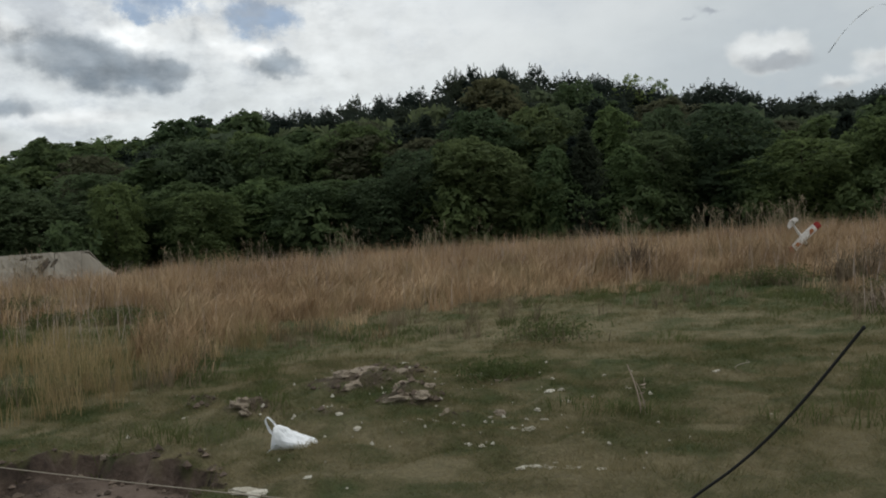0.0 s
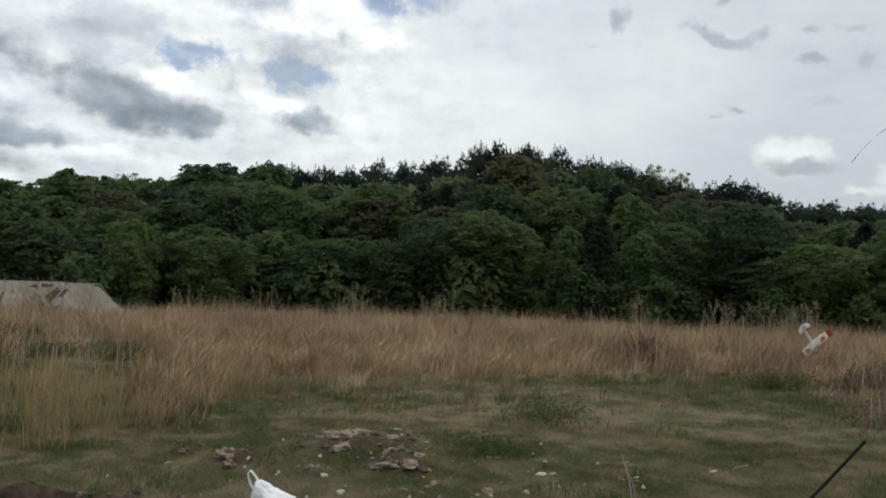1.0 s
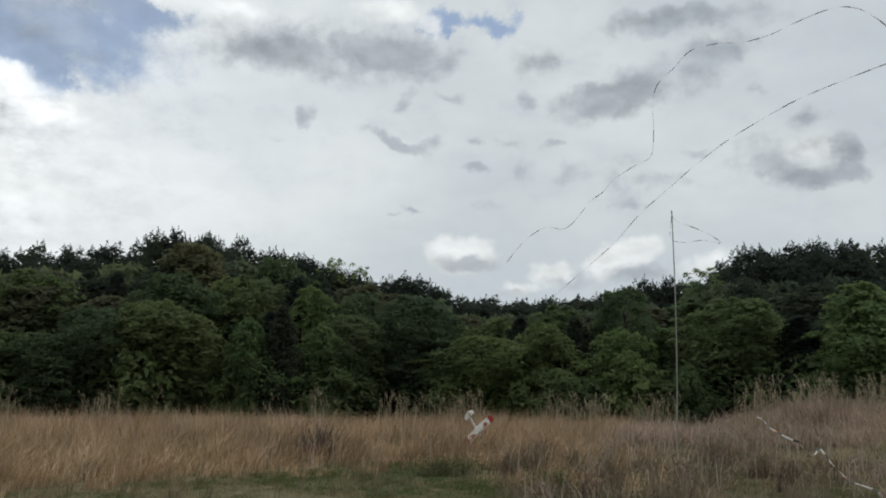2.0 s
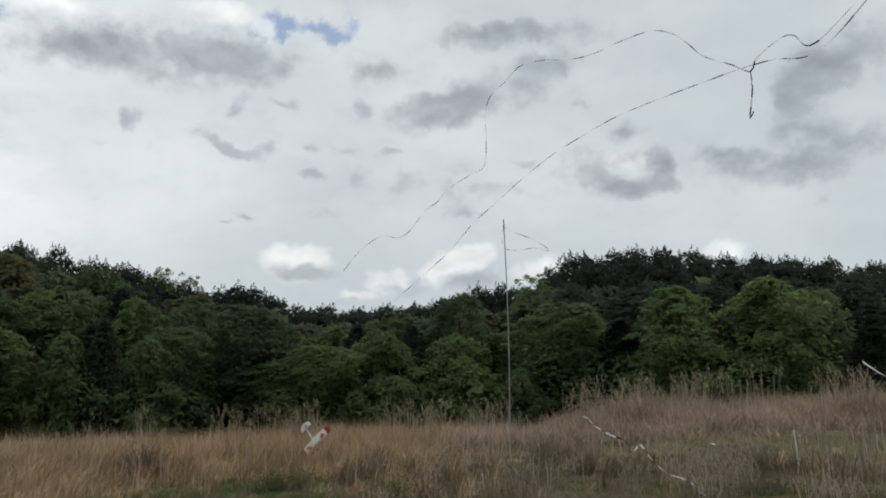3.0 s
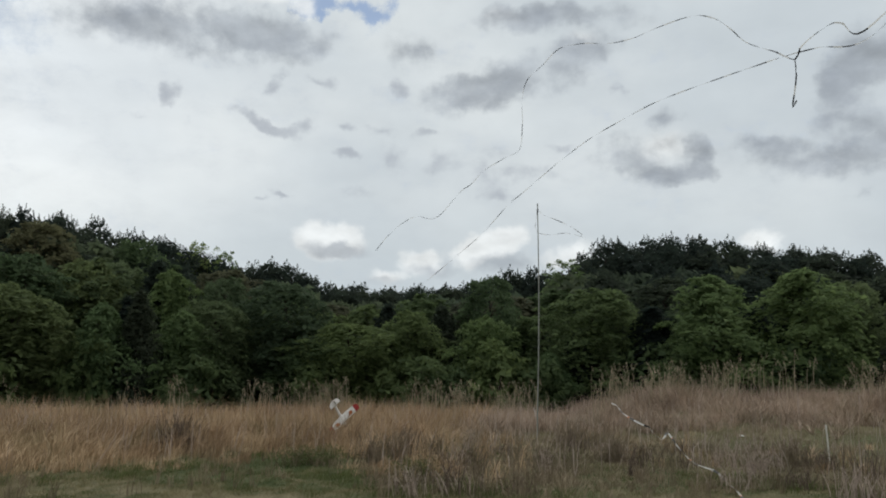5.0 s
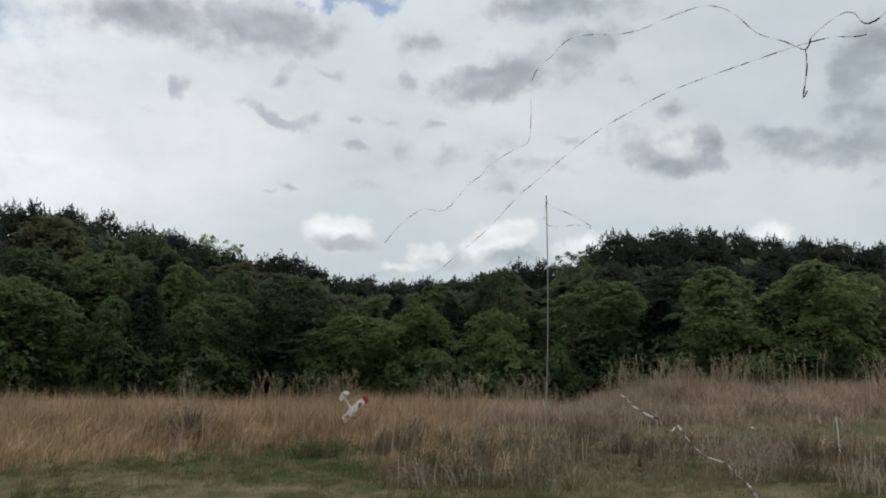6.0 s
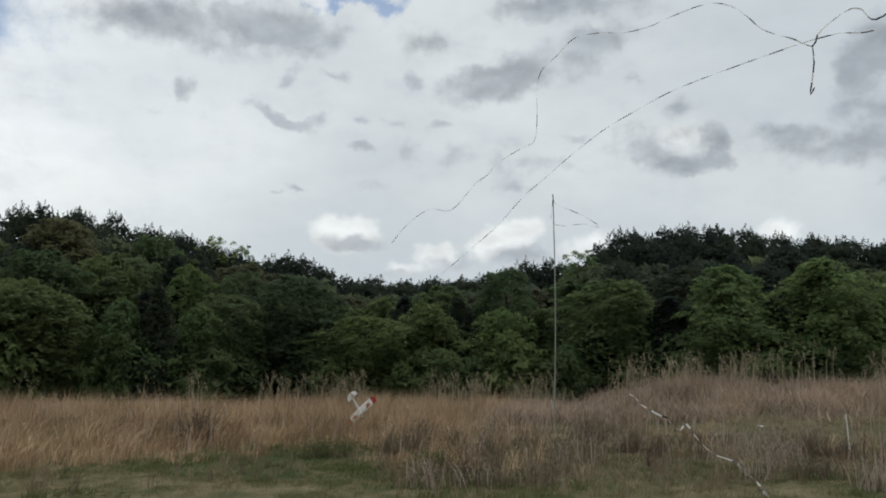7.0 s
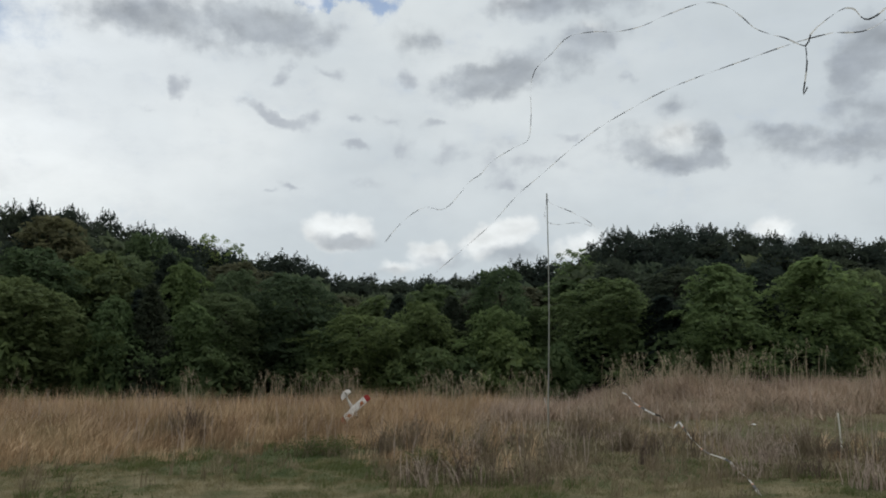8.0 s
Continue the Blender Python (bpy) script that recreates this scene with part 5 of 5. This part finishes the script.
# streamers at the far pole's head
tape("streamer", [far_top - Vector((0, 0, 0.05)), spot(7.95, 11.39, 23.9), spot(8.98, 10.94, 23.8), spot(10.05, 10.41, 23.8), spot(11.17, 9.53, 23.7)], "short frayed streamer tied to the pole's head", 0.020, 1.4, (TAPE_DARK, TAPE_WHITE), (0.22, 0.14), 2)
tape("streamer", [far_top - Vector((0, 0, 0.09)), spot(7.54, 10.32, 24.1), spot(8.31, 9.95, 24.1), spot(9.66, 10.03, 24.2), spot(10.72, 9.77, 24.2)], "short frayed streamer tied to the pole's head", 0.015, 1.2, (TAPE_DARK, TAPE_WHITE), (0.20, 0.14), 3)

PLANE_AT = spot(-5.55, -2.55, 22.4)
# two long tapes from the post's head, sagging towards the crashed plane
tape("long_tape", [spot(-3.58, 8.82, 20.5), spot(-2.81, 9.80, 20.1), spot(-1.91, 10.63, 19.6), spot(-0.84, 11.21, 19.2), spot(0.27, 11.06, 18.9), spot(0.98, 11.45, 18.6), spot(1.66, 12.22, 18.2), spot(2.34, 12.99, 17.9), spot(3.13, 13.52, 17.5), spot(3.86, 14.32, 17.2), spot(5.46, 15.25, 16.5), spot(6.46, 15.79, 16.1), spot(6.68, 17.49, 15.5), spot(6.67, 18.81, 15.1), spot(6.80, 19.85, 14.7), spot(7.22, 20.61, 14.4), spot(8.15, 21.34, 13.9), spot(9.38, 22.37, 13.4), spot(11.17, 22.62, 12.8), spot(12.73, 22.50, 12.2), spot(14.49, 22.71, 11.6), spot(16.23, 23.24, 10.9), spot(18.52, 23.72, 10.1), spot(19.98, 23.43, 9.5), spot(21.02, 22.67, 9.1), spot(21.87, 21.80, 8.6), spot(22.72, 21.33, 8.3), spot(23.74, 20.91, 7.8), spot(24.97, 20.25, 7.3), spot(25.31, 20.88, 7.2), spot(26.03, 21.44, 7.0), spot(27.20, 22.04, 6.7), spot(27.91, 21.98, 6.5), spot(29.15, 21.32, 6.2), near_top - Vector((0, 0, 0.06))],
     "long twisting streamer tape hanging in the air", 0.013, 2.4, bands=(0.32, 0.30), seed=5)
tape("long_tape", [spot(-0.51, 6.39, 20.5), spot(0.66, 7.37, 19.9), spot(2.04, 8.53, 19.2), spot(3.82, 10.07, 18.3), spot(5.61, 11.98, 17.2), spot(7.00, 13.10, 16.5), spot(8.00, 13.92, 16.0), spot(9.39, 15.01, 15.3), spot(11.37, 16.35, 14.4), spot(13.33, 17.35, 13.5), spot(15.65, 18.39, 12.4), spot(17.91, 19.09, 11.4), spot(20.13, 19.64, 10.5), spot(22.65, 20.20, 9.3), spot(24.41, 20.54, 8.5), spot(26.44, 20.77, 7.6), spot(29.30, 20.83, 6.2), near_top - Vector((0, 0, 0.10))],
     "long twisting streamer tape hanging in the air", 0.013, 2.6, bands=(0.42, 0.30), seed=6)
tape("tape_end", [spot(24.97, 20.25, 7.3), spot(25.00, 19.29, 7.3), spot(24.79, 18.07, 7.3), spot(24.64, 17.33, 7.3), spot(24.93, 17.74, 7.2)], "loose end of tape hanging down from the long tape", 0.013, 2.5, (TAPE_DARK, TAPE_WHITE), (0.3, 0.06), 7)
tape("tape_end", [spot(29.7, 1.5, 5.9), spot(30.4, 0.9, 5.8), spot(31.2, 0.3, 5.7), spot(32.5, -0.9, 5.6), spot(33.5, -2.0, 5.48)], "loose white end of tape tied to the post", 0.022, 3.0, (TAPE_WHITE,), (1.0,), 8)

# the fallen tape: over the grass to the turf
tape("fallen_tape", [spot(12.42, -1.40, 20.8), spot(12.78, -1.58, 20.6), spot(13.12, -2.02, 20.1), spot(13.83, -2.48, 19.3), spot(14.47, -2.80, 18.8), spot(14.82, -2.91, 18.6), spot(14.99, -3.19, 18.2), spot(15.57, -3.68, 17.5), spot(15.91, -3.25, 18.1), spot(16.18, -3.53, 17.7), spot(16.61, -4.16, 16.9), spot(17.27, -4.89, 16.0), spot(17.81, -5.22, 15.6), spot(18.88, -5.60, 15.0), spot(19.52, -6.27, 13.9), spot(20.00, -6.62, 13.3), spot(20.47, -7.28, 12.3), spot(20.89, -8.00, 11.5)],
     "white streamer tape lying slack over the grass", 0.037, 6.0, (TAPE_WHITE, TAPE_DARK, TAPE_WHITE, TAPE_RUST, TAPE_DARK), (0.56, 0.30, 0.40, 0.08, 0.36), 9)
tape("tape_scrap", [spot(7.28, -1.76, 23.9), spot(7.38, -2.28, 23.9), spot(7.45, -2.80, 23.9)], "white scrap of tape caught on the pole's foot", 0.030, 3.0, (TAPE_WHITE,), (1.0,), 10)


def stake(x, y, h, w, mat, label, lean=3.0):
    ob = empty("wooden_stake", pose(x, y, float(height(x, y)), 0, lean, 20), label, "stake")
    bm = bmesh.new()
    bmesh.ops.create_cube(bm, size=1.0)
    for v in bm.verts:
        v.co = (v.co.x * w, v.co.y * w * 0.6, (v.co.z + 0.5) * (h + 0.15) - 0.15)
    bmesh.ops.bevel(bm, geom=bm.edges[:], offset=w * 0.12, segments=1, affect="EDGES")
    part("shaft", bm, mat, ob)
    bm = bmesh.new()
    bmesh.ops.create_cube(bm, size=1.0)
    for v in bm.verts:
        v.co = (v.co.x * w * 0.9, v.co.y * w * 0.5, h + 0.012 + v.co.z * 0.02)
    part("top", bm, WHITE_WOOD, ob)


stake(8.40, 17.60, 0.74, 0.034, WHITE_WOOD, "thin white wooden stake leaning in the grass", -3.5)

# twine over the hole between two pegs
PEG_A, PEG_B = Vector((-9.2, 2.92, 0.25)), Vector((-1.55, 3.28, 0.15))
for p in (PEG_A, PEG_B):
    stake(p.x, p.y, p.z + 0.05, 0.025, TIMBER, "short wooden peg holding the twine", 4.0)
mid = [PEG_A.lerp(PEG_B, t / 12) - Vector((0, 0, 0.05 * math.sin(math.pi * t / 12))) for t in range(13)]
v, f = [], []
for i, c in enumerate(mid):
    for k in range(5):
        a = 2 * math.pi * k / 5
        v.append((c.x, c.y + math.cos(a) * 0.0032, c.z + math.sin(a) * 0.0032))
for i in range(12):
    for k in range(5):
        a, b = i * 5 + k, i * 5 + (k + 1) % 5
        f += [(a, b, b + 5), (a, b + 5, a + 5)]
tagged(new("twine", tris("twine", v, f, STRING)), "pale twine stretched over the dug hole", "string")

bit = [Vector((-1.42 + 0.05 * math.sin(i * 1.3), 8.2 - i * 0.09, float(height(-1.42, 8.2 - i * 0.09)) + 0.06)) for i in range(7)]
tape("twine_scrap", bit, "scrap of pale twine lying on the turf", 0.008, 5.0, (STRING,), (1.0,), 12, category="string")


# ---------------------------------------------------------------- the crashed model plane
def loft(rings):
    bm = bmesh.new()
    rows = [[bm.verts.new(c) for c in ring] for ring in rings]
    n = len(rows[0])
    for a, b in zip(rows, rows[1:]):
        for k in range(n):
            bm.faces.new((a[k], a[(k + 1) % n], b[(k + 1) % n], b[k]))
    bm.faces.new(list(reversed(rows[0])))
    bm.faces.new(rows[-1])
    return bm


def box_ring(y, w, h, z, c=0.3):
    """A rounded box section across the fuselage at y."""
    return [(x * w / 2, y, z + u * h / 2) for x, u in ((1, c), (c, 1), (-c, 1), (-1, c), (-1, -c), (-c, -1), (c, -1), (1, -c))]


def foil(x, chord, y, z, thick):
    """A wing section at x: leading edge at y."""
    prof = ((0, 0), (0.06, 0.55), (0.3, 1.0), (0.65, 0.62), (1.0, 0.05), (1.0, -0.05), (0.5, -0.22), (0.08, -0.3))
    return [(x, y - c * chord, z + t * thick) for c, t in prof]


def model_plane():
    """A white foam trainer, nose down in the grass. Its own x is the right wing, y the nose, z its top."""
    wing = Vector((-0.60, -0.50, -0.62)).normalized()
    nose = Vector((0.42, 0.47, -0.79))
    nose = (nose - wing * nose.dot(wing)).normalized()
    up = wing.cross(nose)
    m = Matrix((( wing.x, nose.x, up.x, PLANE_AT.x), (wing.y, nose.y, up.y, PLANE_AT.y), (wing.z, nose.z, up.z, PLANE_AT.z), (0, 0, 0, 1)))
    ob = empty("model_plane", m, "white foam model plane with red wing tips crashed in grass", "model plane")
    part("fuselage", loft([box_ring(y, w, h, z) for y, w, h, z in ((0.22, 0.05, 0.06, -0.06), (0.19, 0.085, 0.095, -0.06), (0.10, 0.09, 0.11, -0.055), (-0.06, 0.085, 0.10, -0.05), (-0.22, 0.060, 0.07, -0.045), (-0.45, 0.045, 0.05, -0.03), (-0.60, 0.022, 0.035, -0.02))]), FOAM, ob)
    part("wing", loft([foil(x, c, 0.10, 0.01 + abs(x) * 0.06, 0.030) for x, c in ((-0.40, 0.205), (-0.2, 0.215), (0, 0.22), (0.2, 0.215), (0.40, 0.205))]), FOAM, ob)
    for s in (-1, 1):
        part("wing_tip", loft([foil(s * x, c, 0.10, 0.01 + x * 0.06, t) for x, c, t in (((0.40, 0.205, 0.030), (0.50, 0.195, 0.027), (0.545, 0.15, 0.018)) if s > 0 else ((0.545, 0.15, 0.018), (0.50, 0.195, 0.027), (0.40, 0.205, 0.030)))]), RED, ob, "red wing tip")
        bm = bmesh.new()
        slab(bm, [(s * 0.16, 0.05, 0.052), (s * 0.30, 0.03, 0.060), (s * 0.30, -0.05, 0.050), (s * 0.22, -0.06, 0.046)][::s], 0.006)
        part("wing_marking", bm, YELLOW, ob, "faded orange wing marking")
    part("tailplane", loft([foil(x, c, -0.44, 0.0, 0.012) for x, c in ((-0.17, 0.09), (-0.1, 0.15), (0, 0.165), (0.1, 0.15), (0.17, 0.09))]), FOAM, ob)
    bm = loft([[(t * 0.007, y0 - c * (y0 - y1), z) for c, t in ((0, 0), (0.3, 1), (1, 0.3), (1, -0.3), (0.3, -1))] for z, y0, y1 in ((-0.01, -0.40, -0.60), (0.05, -0.48, -0.60), (0.10, -0.53, -0.61))])
    part("fin", bm, FOAM, ob, "white fin")
    part("cowling", loft([box_ring(y, w, w, -0.06, 0.5) for y, w in ((0.215, 0.075), (0.255, 0.06), (0.28, 0.03))]), BLACK, ob, "black nose cowling")
    bm = bmesh.new()
    for s in (-1, 1):
        slab(bm, [(0, 0.275, -0.072), (s * 0.10, 0.280, -0.070), (s * 0.115, 0.272, -0.055), (0, 0.280, -0.050)][::s], 0.004)
    part("propeller", bm, BLACK, ob, "black propeller")
    for s in (-1, 1):
        bm = bmesh.new()
        slab(bm, [(s * 0.04, 0.16, -0.115), (s * 0.09, 0.16, -0.19), (s * 0.095, 0.15, -0.19), (s * 0.045, 0.15, -0.11)][::s], 0.006)
        part("gear_leg", bm, BLACK, ob)
        bm = bmesh.new()
        bmesh.ops.create_cone(bm, cap_ends=True, segments=14, radius1=0.030, radius2=0.030, depth=0.018)
        bmesh.ops.rotate(bm, verts=bm.verts[:], matrix=Matrix.Rotation(math.pi / 2, 3, "Y"))
        bmesh.ops.translate(bm, verts=bm.verts[:], vec=(s * 0.105, 0.155, -0.195))
        part("wheel", bm, BLACK, ob)


model_plane()


# ---------------------------------------------------------------- weeds that stand apart
def weed(az, r, h, spread, stems, mat, leaf, leaves_n, seed, label):
    g = np.random.default_rng(seed)
    x, y = (float(v) for v in polar(az, r))
    ob = empty("weed_clump", pose(x, y, float(height(x, y))), label, "weeds", "weed clumps")
    v, f = [], []
    for i in range(stems):
        a, L = g.uniform(0, 2 * math.pi), h * g.uniform(0.55, 1.1)
        lean = g.uniform(0.05, 0.55)
        bx, by = g.normal(0, spread * 0.35, 2)
        rows = [(bx + math.cos(a) * lean * L * t * t, by + math.sin(a) * lean * L * t * t, -0.03 + L * t, 0.007 * (1 - 0.7 * t) + 0.0015) for t in np.linspace(0, 1, 5)]
        b, q = tube_rows(rows, 3)
        f += [(i0 + len(v), i1 + len(v), i2 + len(v)) for i0, i1, i2 in q]
        v += b
    s = tagged(new("stem", tris("stem", v, f, mat)), kind="stuff")
    s.parent = ob
    c = g.normal(0, 1, (leaves_n, 3)) * (spread * 0.5, spread * 0.5, h * 0.25) + (0, 0, h * 0.42)
    c[:, 2] = np.clip(c[:, 2], 0.02, h)
    l = new("foliage", tris("foliage", *leaves(c, g.normal(0, 1, (leaves_n, 3)) + (0, 0, 0.6), 0.013, 2.2), leaf))
    l.parent = ob
    tagged(l, kind="stuff")


DEAD = plain("dead brown stems", (0.115, 0.083, 0.062), 0.9)
DRY = "dry brown weed clump with stiff stems"
for az, r, h, sp, st, mat, leaf, nl, lab in ((-16.1, 19.5, 0.90, 0.55, 110, DEAD, SCRUB, 420, "dark brown dead weed clump among pale grass"), (-8.3, 16.6, 0.34, 0.55, 60, SCRUB, GREEN, 1100, "low dark green weed clump at the grass edge"),
                                             (-6.6, 16.4, 0.34, 0.45, 50, SCRUB, GREEN, 900, "low dark green weed clump at the grass edge"), (-3.4, 16.4, 0.62, 0.5, 110, SCRUB, SCRUB, 200, DRY), (-1.8, 16.8, 0.66, 0.5, 110, SCRUB, SCRUB, 200, DRY),
                                             (0.8, 17.0, 0.6, 0.45, 90, SCRUB, SCRUB, 160, DRY), (-0.6, 14.2, 0.34, 0.4, 50, STRAW, GREEN, 800, "yellow-green weed clump at the grass edge"), (9.7, 21.0, 0.7, 0.6, 110, SCRUB, SCRUB, 220, DRY),
                                             (3.0, 15.5, 0.5, 0.5, 80, SCRUB, GREEN, 160, DRY), (6.5, 16.5, 0.5, 0.6, 90, SCRUB, SCRUB, 180, DRY), (12.6, 17.5, 0.5, 0.5, 80, SCRUB, SCRUB, 150, DRY), (23.6, 17.5, 0.6, 0.4, 80, SCRUB, SCRUB, 120, DRY)):
    weed(az, r, h, sp, st, mat, leaf, nl, int(400 + az * 10), lab)
twig_rng = random.Random(21)
for i in range(44):                                    # twiggy dead weeds scattered before the rise
    az = twig_rng.uniform(-3.5, 29)
    r = float(edge(az)) + twig_rng.uniform(-1.2, 8.0)
    weed(az, r, twig_rng.uniform(0.25, 0.65), twig_rng.uniform(0.3, 0.8), twig_rng.randint(25, 55), twig_rng.choice((DEAD, SCRUB, STALK)), SCRUB, 160, 700 + i, DRY)
for az, r, h, sp in ((-58.0, 20.5, 0.62, 0.9), (-56.0, 21.0, 0.5, 0.6), (-59.0, 16.5, 0.34, 0.5), (-54.8, 18.0, 0.34, 0.5), (-51.0, 17.5, 0.34, 0.55), (-48.6, 16.0, 0.3, 0.4)):
    weed(az, r, h, sp, 60, SCRUB, GREEN, 1500, int(600 - az * 10), "dark green weed clump among thin dry grass")
weed(-22.5, 10.2, 0.28, 0.6, 40, SCRUB, GREEN, 900, 77, "low dark green weed clump on the turf")
weed(-17.0, 6.2, 0.38, 0.03, 2, STALK, STALK, 6, 78, "single dry pale stalk standing in the turf")
weed(-26.8, 8.05, 0.12, 0.45, 20, GREEN, GREEN, 1100, 79, "low dark green weed clump on the turf")


# dry stalks that lean out of the grass, one by one
for a0, e0, a1, e1, r in ((-21.1, -5.2, -19.6, -3.1, 16.5), (11.3, -4.6, 12.6, -3.2, 18.0), (7.5, -4.9, 8.2, -2.9, 19.0), (9.8, -6.3, 10.1, -4.7, 14.0), (-12.4, -4.4, -11.9, -2.7, 17.5), (2.6, -5.2, 3.3, -3.3, 17.0), (0.2, -4.8, -0.5, -3.0, 17.5), (14.9, -5.0, 14.2, -3.4, 17.0)):
    p, q = spot(a0, e0, r), spot(a1, e1, r + 0.15)
    p.z = float(height(p.x, p.y)) - 0.03
    ob = empty("dry_stalk", Matrix.Translation(p), "pale dry weed stalk leaning out of the grass", "dry stalk", "dry stalks")
    d = q - p
    b, f = tube_rows([(d.x * u + 0.03 * math.sin(3 * u), d.y * u, d.z * (u ** 0.9), 0.008 * (1 - 0.6 * u)) for u in np.linspace(0, 1, 7)], 5)
    stem_ob = new("stem", tris("stem", b, f, STALK, smooth=True))
    stem_ob.parent = ob

bm = bmesh.new()
paper_rng = np.random.default_rng(3)
grid = [[bm.verts.new((0.018 * i - 0.06, 0.02 * j - 0.03, 0.01 + 0.015 * paper_rng.random())) for i in range(8)] for j in range(4)]
for j in range(3):
    for i in range(7):
        bm.faces.new((grid[j][i], grid[j][i + 1], grid[j + 1][i + 1], grid[j + 1][i]))
bmesh.ops.solidify(bm, geom=bm.faces[:], thickness=0.004)
px, py = (float(c) for c in polar(20.5, 24.0))
scrap = part("paper_scrap", bm, BAG)
scrap.matrix_world = pose(px, py, float(height(px, py)) + 0.10, 25, 0, 20)
tagged(scrap, "small crumpled scrap of white paper caught in grass", "litter")


# ---------------------------------------------------------------- a springy black rod stuck in the turf
def black_rod():
    """A thin flexible rod that leans and bows out of the turf."""
    ob = empty("black_rod", pose(-1.16, 3.97, float(height(-1.16, 3.97))), "thin bowed black plastic rod stuck in the turf", "rod")
    path = spline([Vector(c) - ob.matrix_world.translation for c in ((-1.19, 3.96, -0.08), (-1.04, 3.998, 0.082), (-0.85, 4.038, 0.231), (-0.687, 4.065, 0.382), (-0.528, 4.085, 0.558), (-0.398, 4.097, 0.719), (-0.232, 4.107, 0.935))], 0.05)
    v, f = [], []
    for i, c in enumerate(path):
        t = (path[min(i + 1, len(path) - 1)] - path[max(i - 1, 0)]).normalized()
        s = t.cross(Vector((0, 1, 0))).normalized()
        u = t.cross(s)
        r = 0.0075
        for k in range(8):
            a = 2 * math.pi * k / 8
            v.append(c + s * math.cos(a) * r + u * math.sin(a) * r)
        if i:
            for k in range(8):
                a, b = (i - 1) * 8 + k, (i - 1) * 8 + (k + 1) % 8
                f += [(a, b, b + 8), (a, b + 8, a + 8)]
    shaft = new("shaft", tris("shaft", v, f, BLACK, smooth=True))
    shaft.parent = ob
    bm = bmesh.new()
    bmesh.ops.create_icosphere(bm, subdivisions=2, radius=0.010)
    bmesh.ops.translate(bm, verts=bm.verts[:], vec=path[-1])
    part("tip", bm, BLACK, ob)


black_rod()
